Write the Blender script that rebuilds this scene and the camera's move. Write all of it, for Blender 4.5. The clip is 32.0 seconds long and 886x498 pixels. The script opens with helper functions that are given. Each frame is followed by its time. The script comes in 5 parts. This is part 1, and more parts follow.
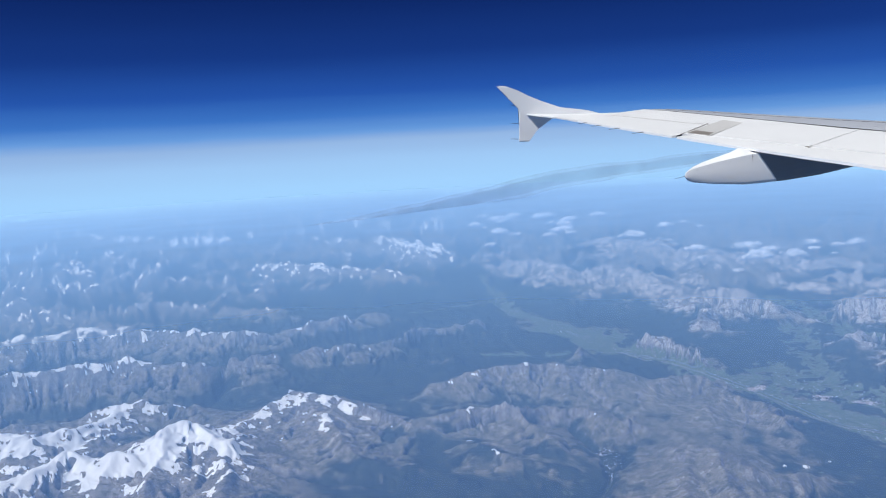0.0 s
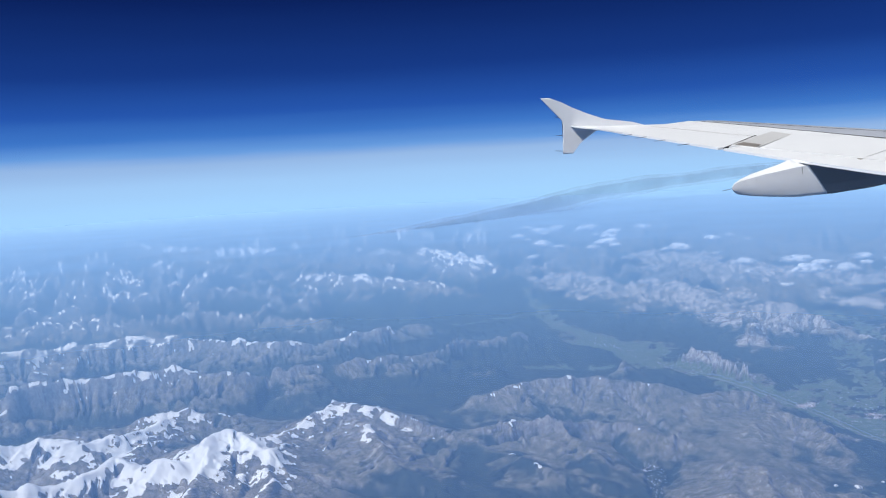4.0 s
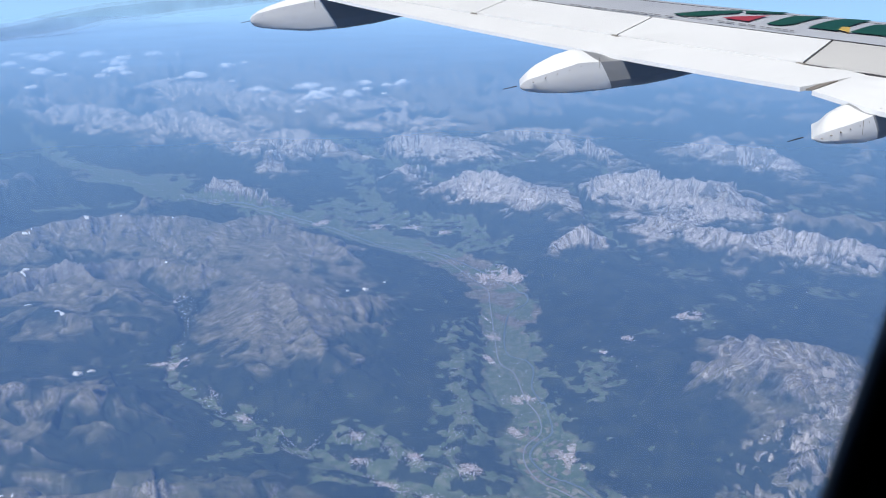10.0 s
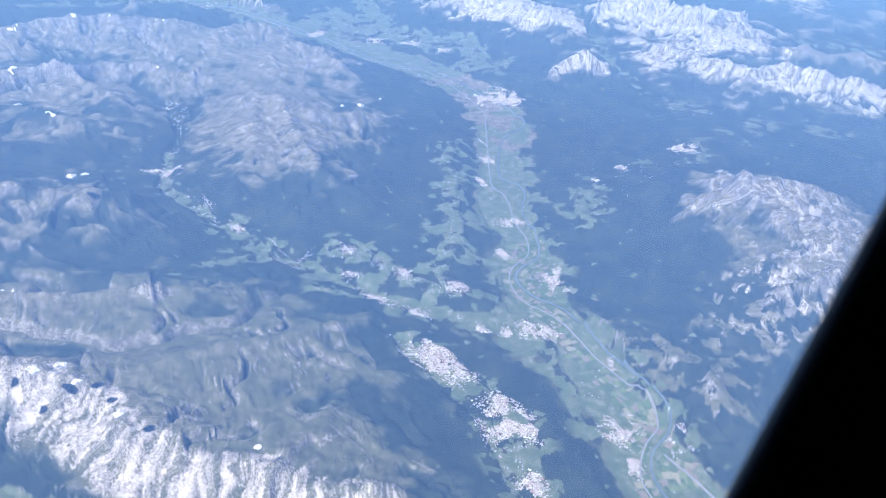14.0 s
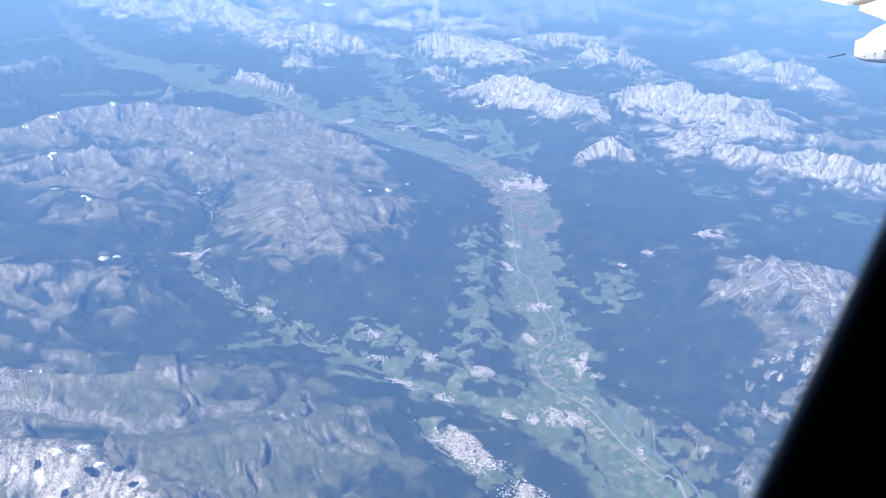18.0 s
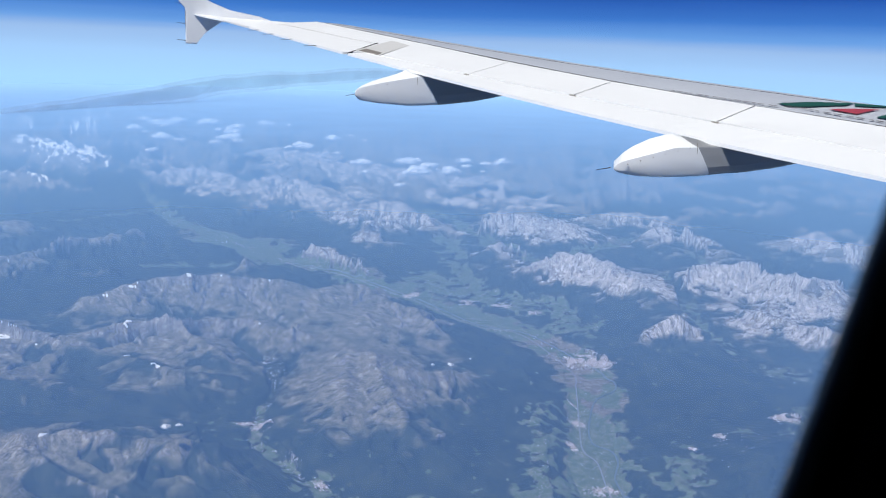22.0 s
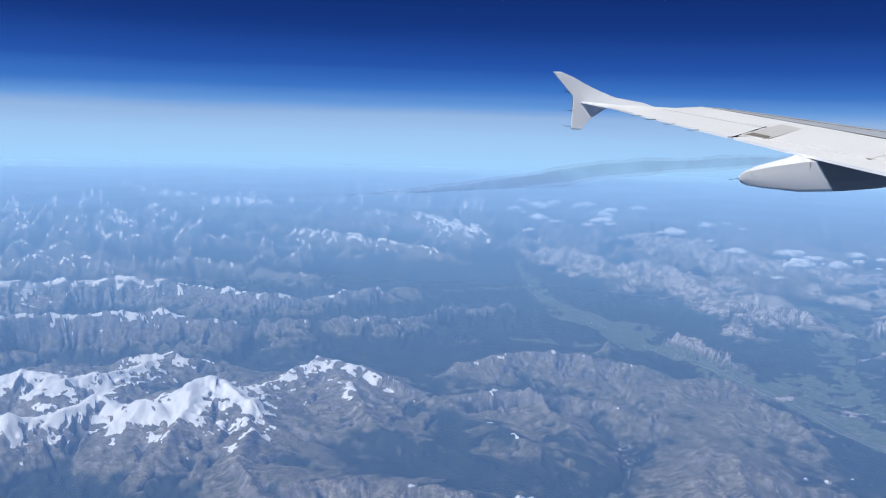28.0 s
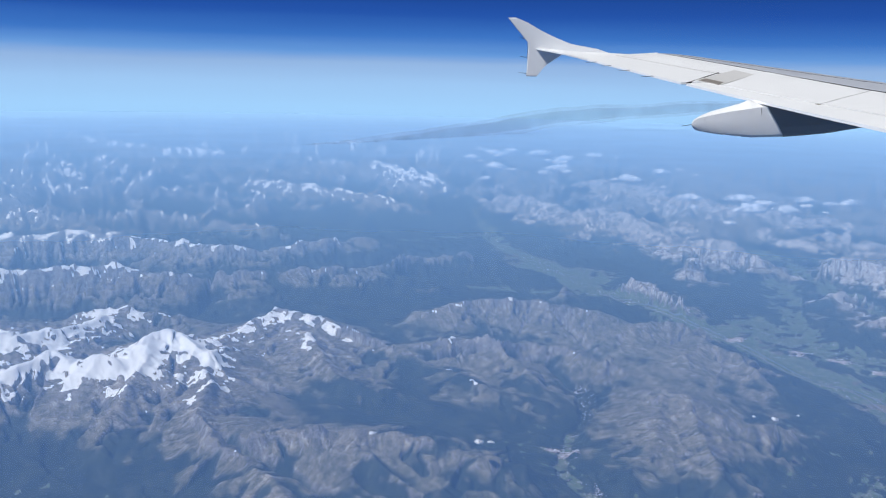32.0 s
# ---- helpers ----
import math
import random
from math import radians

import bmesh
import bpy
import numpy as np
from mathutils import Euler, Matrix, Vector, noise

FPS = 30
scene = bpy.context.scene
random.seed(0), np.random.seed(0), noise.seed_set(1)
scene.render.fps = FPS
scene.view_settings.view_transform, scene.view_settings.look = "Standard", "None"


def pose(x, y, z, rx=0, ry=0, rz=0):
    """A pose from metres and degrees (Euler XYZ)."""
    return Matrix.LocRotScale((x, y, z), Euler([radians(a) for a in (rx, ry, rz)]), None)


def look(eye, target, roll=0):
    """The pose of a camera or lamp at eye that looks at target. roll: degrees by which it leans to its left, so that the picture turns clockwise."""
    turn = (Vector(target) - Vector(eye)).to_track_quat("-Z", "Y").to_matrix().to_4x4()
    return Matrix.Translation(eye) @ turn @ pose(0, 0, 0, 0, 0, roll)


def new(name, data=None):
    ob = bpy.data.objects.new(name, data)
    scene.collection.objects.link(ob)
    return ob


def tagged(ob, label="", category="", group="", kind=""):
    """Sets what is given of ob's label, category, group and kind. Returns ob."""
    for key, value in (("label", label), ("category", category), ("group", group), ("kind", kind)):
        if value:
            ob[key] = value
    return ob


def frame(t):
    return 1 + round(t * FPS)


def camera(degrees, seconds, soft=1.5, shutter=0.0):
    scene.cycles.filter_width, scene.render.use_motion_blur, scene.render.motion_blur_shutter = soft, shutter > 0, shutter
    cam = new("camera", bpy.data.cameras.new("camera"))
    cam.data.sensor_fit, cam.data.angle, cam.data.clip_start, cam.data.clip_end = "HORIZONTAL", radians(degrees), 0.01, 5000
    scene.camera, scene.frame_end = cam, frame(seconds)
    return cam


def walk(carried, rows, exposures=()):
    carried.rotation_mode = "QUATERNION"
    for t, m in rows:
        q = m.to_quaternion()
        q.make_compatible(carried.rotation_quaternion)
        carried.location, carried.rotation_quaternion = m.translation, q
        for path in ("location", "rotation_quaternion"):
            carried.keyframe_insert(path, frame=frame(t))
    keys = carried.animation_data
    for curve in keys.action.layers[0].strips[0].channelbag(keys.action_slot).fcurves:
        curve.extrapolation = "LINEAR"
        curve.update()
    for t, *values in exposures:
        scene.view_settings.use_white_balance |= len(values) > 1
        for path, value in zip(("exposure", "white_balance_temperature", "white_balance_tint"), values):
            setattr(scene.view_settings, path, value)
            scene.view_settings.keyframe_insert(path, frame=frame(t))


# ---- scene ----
# The valley and the peaks are a model at 1:100 (10 m stand for 1 km); the wing and the cabin are at full size.
EYE_Z = 113.5
cam = camera(55.46, 32.0, soft=1.1)
cam.data.dof.use_dof, cam.data.dof.focus_distance, cam.data.dof.aperture_fstop = True, 60.0, 14.0
PATH = [
    (0.0, pose(0.050, 0.000, 113.475, 83.18, 3.05, -0.90)),
    (0.5, pose(0.050, 0.000, 113.474, 83.30, 3.09, -0.80)),
    (1.0, pose(0.050, 0.000, 113.476, 83.46, 2.91, -0.56)),
    (1.5, pose(0.050, 0.000, 113.478, 83.52, 2.66, -0.06)),
    (2.0, pose(0.050, 0.000, 113.479, 83.63, 2.47, 0.57)),
    (2.5, pose(0.050, 0.000, 113.480, 84.09, 2.57, 0.72)),
    (4.5, pose(0.050, 0.000, 113.476, 84.13, 3.14, 2.23)),
    (5.0, pose(0.030, 0.000, 113.473, 80.80, 2.35, -1.54)),
    (5.5, pose(-0.010, 0.000, 113.473, 77.13, 1.28, -7.64)),
    (6.0, pose(-0.045, 0.000, 113.474, 76.46, 0.79, -11.39)),
    (6.5, pose(-0.062, 0.000, 113.477, 77.06, 0.92, -13.44)),
    (7.0, pose(-0.065, 0.000, 113.485, 76.95, 2.19, -15.75)),
    (7.5, pose(-0.069, 0.000, 113.495, 76.74, 2.37, -19.06)),
    (8.0, pose(-0.070, 0.000, 113.500, 76.44, 1.37, -21.94)),
    (8.5, pose(-0.062, 0.000, 113.507, 76.15, 1.62, -24.69)),
    (9.0, pose(-0.048, 0.000, 113.516, 74.94, 1.65, -27.09)),
    (9.5, pose(-0.034, 0.000, 113.528, 73.39, 0.84, -28.53)),
    (10.0, pose(-0.017, 0.000, 113.536, 71.82, -0.18, -29.58)),
    (10.5, pose(-0.023, 0.000, 113.536, 70.19, -1.32, -30.43)),
    (11.0, pose(-0.028, 0.000, 113.535, 67.83, -1.87, -30.48)),
    (11.5, pose(-0.027, 0.000, 113.529, 65.98, -2.12, -30.56)),
    (12.0, pose(-0.026, 0.000, 113.524, 64.54, -2.51, -29.86)),
    (12.5, pose(-0.027, 0.000, 113.521, 61.75, -2.83, -29.16)),
    (13.0, pose(-0.028, 0.000, 113.518, 60.10, -2.91, -28.88)),
    (13.5, pose(-0.031, 0.000, 113.516, 59.61, -2.93, -28.86)),
    (14.0, pose(-0.034, 0.000, 113.515, 59.65, -2.89, -28.82)),
    (14.5, pose(-0.034, 0.000, 113.515, 59.43, -2.92, -29.13)),
    (16.5, pose(-0.034, 0.000, 113.516, 60.16, -1.90, -28.50)),
    (17.0, pose(-0.028, 0.000, 113.517, 60.35, -1.59, -28.66)),
    (17.5, pose(-0.021, 0.000, 113.519, 61.24, -1.82, -28.18)),
    (18.0, pose(-0.009, 0.000, 113.522, 65.27, -2.37, -27.09)),
    (18.5, pose(-0.004, 0.000, 113.525, 69.18, -2.48, -26.18)),
    (19.0, pose(-0.002, 0.000, 113.526, 70.50, -2.48, -26.05)),
    (19.5, pose(0.000, 0.000, 113.525, 70.64, -2.55, -26.17)),
    (20.0, pose(0.002, 0.000, 113.523, 70.59, -2.40, -26.19)),
    (20.5, pose(0.004, 0.000, 113.521, 70.73, -2.31, -25.91)),
    (21.0, pose(0.017, 0.000, 113.516, 74.12, -2.42, -23.79)),
    (21.5, pose(0.031, 0.000, 113.512, 77.25, -2.15, -22.46)),
    (22.0, pose(0.029, 0.000, 113.509, 76.93, -2.08, -22.66)),
    (22.5, pose(0.028, 0.000, 113.508, 76.84, -2.28, -22.31)),
    (23.0, pose(0.019, 0.000, 113.507, 76.77, -2.54, -21.74)),
    (23.5, pose(0.025, 0.000, 113.504, 76.97, -2.71, -18.41)),
    (24.0, pose(0.059, 0.000, 113.497, 77.47, -1.44, -12.86)),
    (24.5, pose(0.056, 0.000, 113.493, 78.55, -0.45, -10.12)),
    (25.0, pose(0.052, 0.000, 113.490, 79.46, -0.26, -8.62)),
    (25.5, pose(0.035, 0.000, 113.486, 81.74, -0.87, -5.99)),
    (27.5, pose(-0.020, 0.000, 113.479, 84.57, -1.06, 3.89)),
    (28.0, pose(-0.020, 0.000, 113.477, 81.81, -1.66, 2.23)),
    (28.5, pose(-0.020, 0.000, 113.475, 77.25, -2.08, 0.96)),
    (29.0, pose(-0.020, 0.000, 113.478, 74.59, -2.32, -0.17)),
    (29.5, pose(-0.020, 0.000, 113.483, 75.40, -1.97, -0.09)),
    (30.0, pose(-0.020, 0.000, 113.485, 75.96, -1.59, -0.04)),
    (30.5, pose(-0.020, 0.000, 113.484, 76.94, -1.78, -0.08)),
    (31.0, pose(-0.020, 0.000, 113.482, 79.80, -2.68, 0.60)),
    (31.5, pose(-0.020, 0.000, 113.476, 81.61, -2.64, 1.48)),
    (32.0, pose(-0.020, 0.000, 113.475, 78.43, -1.38, -0.78)),
]
walk(cam, PATH, exposures=[(0.0, 0.32), (5.0, 0.36), (6.0, 0.22), (8.0, 0.36), (9.0, 0.35), (10.0, 0.4), (11.0, 0.6), (12.0, 0.8), (13.0, 1.25), (17.0, 1.22), (18.0, 1.15), (19.0, 0.4), (20.0, 0.5), (22.0, 0.46), (24.0, 0.42), (28.0, 0.3), (29.0, 0.22), (31.0, 0.24), (32.0, 0.3)])

# ---- daylight ----
SUN_FROM = Vector((-0.50, -0.30, 0.81)).normalized()
sun = new("sun", bpy.data.lights.new("sun", "SUN"))
sun.data.energy, sun.data.angle, sun.data.color = 4.2, radians(0.5), (1.0, 0.985, 0.965)
sun.matrix_world = look(Vector((0, 0, 400)) + SUN_FROM, (0, 0, 400))
world = bpy.data.worlds.new("world")
scene.world = world
world.use_nodes = True
wn = world.node_tree.nodes
sky = wn.new("ShaderNodeTexSky")
sky.sky_type, sky.sun_disc = "NISHITA", False
sky.sun_elevation = math.asin(SUN_FROM.z)
sky.sun_rotation = math.atan2(SUN_FROM.x, SUN_FROM.y)
sky.altitude = 9000
world.node_tree.links.new(sky.outputs[0], wn["Background"].inputs[0])
wn["Background"].inputs[1].default_value = 0.035


# ---- material tools ----
class Nodes:
    """A short way to wire a node material."""

    def __init__(self, name):
        self.mat = bpy.data.materials.new(name)
        self.mat.use_nodes = True
        self.tree = self.mat.node_tree
        self.tree.nodes.clear()
        self.end = self.tree.nodes.new("ShaderNodeOutputMaterial")

    def put(self, slot, value):
        if isinstance(value, bpy.types.NodeSocket):
            self.tree.links.new(value, slot)
        elif slot.type == "RGBA" and len(value) == 3:
            slot.default_value = (*value, 1)
        else:
            slot.default_value = value

    def node(self, kind, out=0, settings=(), **ins):
        n = self.tree.nodes.new(kind)
        for key, value in settings:
            if key == "operation":
                n.operation = value
            elif key == "data_type":
                n.data_type = value
            elif key == "blend_type":
                n.blend_type = value
            elif key == "attribute_name":
                n.attribute_name = value
        for key, value in ins.items():
            key = key.replace("_", " ")
            self.put(n.inputs[int(key[1:])] if key[0] == "i" and key[1:].isdigit() else n.inputs[key], value)
        return n.outputs[out]

    def noise(self, scale, detail=4.0, rough=0.55, vector=None, distortion=0.0):
        n = self.tree.nodes.new("ShaderNodeTexNoise")
        n.inputs["Scale"].default_value, n.inputs["Detail"].default_value = scale, detail
        n.inputs["Roughness"].default_value, n.inputs["Distortion"].default_value = rough, distortion
        if vector is None:
            vector = self.place()
        self.tree.links.new(vector, n.inputs["Vector"])
        return n.outputs[0]

    def place(self):
        return self.node("ShaderNodeNewGeometry")

    def math(self, op, a, b=0.0, c=0.0):
        return self.node("ShaderNodeMath", settings=[("operation", op)], i0=a, i1=b, i2=c)

    def attr(self, name):
        n = self.tree.nodes.new("ShaderNodeAttribute")
        n.attribute_name = name
        return n.outputs["Fac"]

    def mix(self, fac, a, b):
        n = self.tree.nodes.new("ShaderNodeMix")
        n.data_type = "RGBA"
        self.put(n.inputs[0], fac)
        self.put(n.inputs[6], a)
        self.put(n.inputs[7], b)
        return n.outputs[2]

    def ramp(self, fac, stops):
        n = self.tree.nodes.new("ShaderNodeValToRGB")
        e = n.color_ramp.elements
        while len(e) < len(stops):
            e.new(0.5)
        for el, (p, c) in zip(e, stops):
            el.position = p
            el.color = (*c, 1) if not isinstance(c, float) else (c, c, c, 1)
        self.put(n.inputs[0], fac)
        return n.outputs[0]

    def bump(self, height, strength, distance):
        return self.node("ShaderNodeBump", Strength=strength, Distance=distance, Height=height)

    def done(self, shader):
        self.tree.links.new(shader, self.end.inputs[0])
        return self.mat

    def principled(self, colour, rough=0.6, metal=0.0, normal=None, **more):
        ins = dict(Base_Color=colour, Roughness=rough, Metallic=metal, **more)
        if normal is not None:
            ins["Normal"] = normal
        return self.done(self.node("ShaderNodeBsdfPrincipled", **ins))


def smooth(a, b, v):
    u = np.clip((v - a) / (b - a), 0, 1)
    return u * u * (3 - 2 * u)


def part(name, bm, material, parent=None, label="", shade=False):
    me = bpy.data.meshes.new(name)
    bm.to_mesh(me)
    bm.free()
    me.materials.append(material)
    if shade:
        me.polygons.foreach_set("use_smooth", [True] * len(me.polygons))
    ob = new(name, me)
    if parent is not None:
        ob.parent = parent
    if label:
        ob["label"] = label
    return ob


def mesh_part(name, verts, faces, material, parent=None, label="", shade=False):
    me = bpy.data.meshes.new(name)
    me.from_pydata([tuple(v) for v in verts], [], faces)
    me.materials.append(material)
    if shade:
        me.polygons.foreach_set("use_smooth", [True] * len(me.polygons))
    ob = new(name, me)
    if parent is not None:
        ob.parent = parent
    if label:
        ob["label"] = label
    return ob


# ---- noise in plain arrays ----
def lattice(ix, iy, seed):
    h = (ix.astype(np.int64) * 374761393 + iy.astype(np.int64) * 668265263 + seed * 974634777) & 0xFFFFFFFF
    h = ((h ^ (h >> 13)) * 1274126177) & 0xFFFFFFFF
    return ((h ^ (h >> 16)) & 0xFFFF).astype(np.float32) / 65535.0 * 6.2831853


def grain(x, y, seed):
    x0, y0 = np.floor(x), np.floor(y)
    fx, fy = x - x0, y - y0
    u, v = fx * fx * fx * (fx * (fx * 6 - 15) + 10), fy * fy * fy * (fy * (fy * 6 - 15) + 10)
    out = []
    for dx in (0, 1):
        for dy in (0, 1):
            a = lattice(x0 + dx, y0 + dy, seed)
            out.append(np.cos(a) * (fx - dx) + np.sin(a) * (fy - dy))
    return ((out[0] * (1 - v) + out[1] * v) * (1 - u) + (out[2] * (1 - v) + out[3] * v) * u) * 1.5


def fbm(x, y, size, seed, octaves=4, gain=0.5):
    total, amp = 0.0, 1.0
    for i in range(octaves):
        total = total + amp * grain(x / size + 17.3 * i, y / size - 9.1 * i, seed + i)
        size, amp = size / 2.03, amp * gain
    return total


def ridged(x, y, size, seed, octaves=5, gain=0.5):
    total, amp, weight = 0.0, 1.0, 1.0
    for i in range(octaves):
        n = (1 - np.abs(grain(x / size + 5.7 * i, y / size + 3.3 * i, seed + i)) * 1.4) ** 2
        total = total + amp * n * weight
        weight = np.clip(n * 1.3, 0, 1)
        size, amp = size / 2.1, amp * gain
    return total


# ---- the plan of the mountains: crest lines and valley floors, x, y and height in metres of the model ----
RIDGES = {}
RIDGES["glacier_ridge"] = [(-104.4, 253.6, 26.0), (-95.2, 257.1, 27.0), (-91.5, 271.1, 28.0), (-85.9, 278.4, 28.0), (-71.5, 265.5, 25.0), (-61.2, 252.4, 23.0), (-50.1, 250.4, 18.0)]
RIDGES["snow_peak"] = [(-74.9, 289.4, 20.0), (-66.3, 307.2, 23.0), (-58.3, 317.2, 25.0), (-49.1, 315.6, 25.0), (-38.7, 308.4, 23.5), (-26.5, 301.3, 21.5), (-10.3, 291.8, 19.5), (3.3, 279.8, 16.5), (20.2, 262.8, 15.0), (37.1, 259.2, 12.0)]
RIDGES["brown_peak"] = [(-3.2, 299.6, 19.0), (7.1, 301.2, 21.0), (15.4, 303.1, 22.0), (26.2, 297.2, 20.0), (38.7, 303.6, 19.5), (53.4, 299.3, 18.0), (65.2, 290.1, 16.0), (71.6, 289.6, 11.0)]
RIDGES["grey_peak"] = [(-6.4, 342.5, 18.0), (9.7, 347.9, 21.0), (21.5, 352.2, 22.0), (45.9, 355.1, 23.0), (53.1, 349.2, 21.0), (67.6, 349.0, 19.5), (82.4, 349.7, 15.0)]
RIDGES["hill_ridge"] = [(67.6, 315.8, 12.0), (79.0, 321.8, 17.0), (94.3, 334.4, 19.0), (106.1, 335.1, 17.5), (113.6, 325.3, 14.0)]
RIDGES["long_ridge"] = [(-204.0, 351.5, 28.0), (-183.0, 365.6, 28.0), (-166.4, 372.3, 27.0), (-152.5, 375.6, 28.0), (-141.9, 380.9, 28.5), (-128.4, 379.3, 26.0), (-103.8, 383.4, 25.0), (-78.8, 397.6, 24.0), (-59.3, 407.5, 23.0), (-30.5, 420.3, 22.0), (-6.9, 443.2, 22.5), (7.4, 456.0, 21.0), (25.9, 465.9, 17.0), (48.5, 472.8, 11.0)]
RIDGES["long_ridge_b"] = [(-249.7, 421.5, 29.0), (-207.3, 450.6, 28.0), (-179.9, 458.1, 29.0), (-145.9, 450.9, 28.0), (-118.1, 441.2, 26.5), (-89.7, 447.2, 24.0), (-66.7, 467.9, 23.0), (-45.1, 491.5, 22.0), (-24.0, 511.1, 17.0)]
RIDGES["far_ridge"] = [(-313.2, 518.2, 28.0), (-251.9, 535.6, 27.0), (-224.2, 538.6, 28.0), (-168.1, 544.6, 26.0), (-131.8, 534.3, 23.0), (-97.0, 525.0, 20.0)]
RIDGES["far_snow"] = [(-540.2, 1282.5, 31.0), (-326.2, 1024.9, 32.0), (-250.1, 1007.0, 32.0)]
RIDGES["far_snow_b"] = [(-121.4, 901.3, 30.0), (-57.9, 884.4, 30.0), (1.0, 758.6, 31.0)]
RIDGES["far_mid"] = [(-147.8, 747.7, 26.0), (-88.0, 698.5, 25.0), (-26.1, 649.1, 23.0)]
RIDGES["inner_ridge"] = [(-163.6, 304.9, 22.0), (-140.2, 321.0, 20.0), (-128.6, 325.1, 22.0), (-109.8, 328.9, 22.0), (-98.6, 328.9, 19.0), (-86.1, 318.9, 14.0)]
RIDGES["pale_massif"] = [(38.5, 668.5, 16.0), (61.7, 697.7, 22.0), (89.0, 685.9, 22.0), (105.7, 624.5, 20.0), (127.4, 629.9, 22.0), (145.6, 612.1, 21.0), (155.7, 558.8, 18.0), (161.2, 521.9, 12.0)]
RIDGES["pale_block"] = [(164.5, 519.4, 15.0), (175.7, 525.2, 20.0), (187.1, 501.2, 20.0), (197.8, 488.1, 14.0)]
RIDGES["jagged_rock"] = [(103.4, 443.2, 8.0), (110.2, 443.3, 17.0), (115.0, 437.3, 14.0), (120.0, 408.0, 10.0), (126.3, 404.2, 12.0), (128.6, 396.4, 7.0)]
RIDGES["small_pale"] = [(192.9, 403.7, 13.0), (212.6, 411.0, 18.0), (222.1, 401.4, 12.0)]
RIDGES["pale_ridge"] = [(206.7, 357.1, 17.0), (218.3, 360.1, 22.0), (227.4, 345.3, 22.0), (228.2, 325.9, 21.0), (233.3, 312.4, 20.0), (235.2, 297.9, 14.0)]
RIDGES["pyramid"] = [(190.7, 255.9, 9.0), (204.0, 261.6, 15.0), (214.0, 261.8, 21.0), (218.7, 258.5, 17.0), (225.4, 256.7, 10.0)]
RIDGES["pale_range"] = [(258.0, 312.0, 18.0), (270.0, 318.2, 24.0), (283.8, 319.0, 25.0), (298.2, 311.8, 24.5), (296.5, 294.1, 22.0), (303.3, 276.8, 22.0), (323.9, 279.8, 18.0)]
RIDGES["pale_range_b"] = [(251.8, 268.0, 15.0), (255.4, 245.6, 17.0), (261.0, 227.2, 18.0), (262.2, 217.2, 16.0), (278.6, 215.1, 21.0), (285.3, 203.0, 20.0), (290.5, 189.7, 19.0)]
RIDGES["brown_dome"] = [(67.0, 247.0, 14.0), (76.9, 257.1, 18.0), (81.5, 246.3, 18.5), (88.1, 239.2, 17.0), (97.8, 236.1, 15.0), (110.5, 241.2, 11.0)]
RIDGES["brown_dome_b"] = [(92.1, 292.4, 15.0), (106.6, 303.9, 18.0), (114.4, 301.0, 17.0), (119.6, 287.4, 14.0), (127.3, 277.0, 8.0)]
RIDGES["dome_spur"] = [(76.9, 257.1, 18.0), (65.7, 227.4, 15.0), (58.0, 209.8, 11.0), (53.9, 201.4, 7.0)]
RIDGES["east_peak"] = [(151.7, 141.0, 9.0), (157.5, 140.8, 13.0), (165.6, 141.1, 18.0), (175.0, 140.3, 22.0), (180.7, 136.0, 20.0), (189.7, 136.1, 20.0), (197.3, 132.5, 19.0), (205.0, 128.3, 16.0)]
RIDGES["east_spur"] = [(175.0, 140.3, 22.0), (170.9, 129.5, 19.0), (170.1, 118.7, 17.0), (175.2, 114.3, 17.0), (178.1, 107.4, 17.0), (189.0, 106.6, 19.0)]
RIDGES["near_rocks"] = [(138.4, 98.5, 9.0), (148.5, 101.5, 15.0), (155.9, 100.9, 18.0), (160.4, 98.0, 17.0), (171.0, 100.2, 17.0)]
RIDGES["knolls"] = [(110.0, 120.4, 6.0), (111.9, 107.4, 8.0), (116.5, 98.4, 9.0), (118.1, 87.3, 10.0)]
RIDGES["chalk_ridge"] = [(-19.6, 142.4, 19.0), (-2.1, 135.5, 19.0), (6.5, 126.1, 18.0), (9.5, 114.8, 17.0), (17.0, 105.1, 16.0), (26.5, 99.2, 16.5), (35.2, 91.8, 14.0), (47.1, 86.1, 11.0)]
RIDGES["long_hill"] = [(-10.1, 166.3, 19.0), (2.1, 162.7, 18.0), (21.0, 156.9, 16.0), (38.3, 157.0, 14.0), (46.7, 158.6, 11.0)]
RIDGES["green_hill"] = [(14.7, 132.8, 14.0), (28.8, 131.8, 16.0), (44.5, 132.9, 15.0), (59.9, 132.6, 12.0), (64.3, 130.5, 7.0)]
RIDGES["green_hill_b"] = [(30.9, 100.3, 14.0), (44.2, 108.3, 14.0), (58.1, 114.2, 10.0)]
RIDGES["cloud_ridge"] = [(-46.5, 216.1, 20.5), (-35.9, 216.9, 20.0), (-23.6, 217.4, 19.5), (-4.6, 216.1, 19.0), (8.1, 213.3, 18.5), (15.0, 205.9, 18.0), (26.9, 206.8, 16.0), (37.5, 210.8, 9.0)]
RIDGES["far_pale_a"] = [(227.0, 471.3, 19.0), (246.5, 469.1, 20.0), (260.0, 456.2, 18.0)]
RIDGES["far_pale_b"] = [(265.2, 563.7, 19.0), (285.9, 566.3, 20.0), (294.3, 556.6, 17.0)]
RIDGES["far_pale_c"] = [(317.8, 413.3, 17.0), (333.2, 407.0, 19.0), (330.0, 381.7, 15.0)]
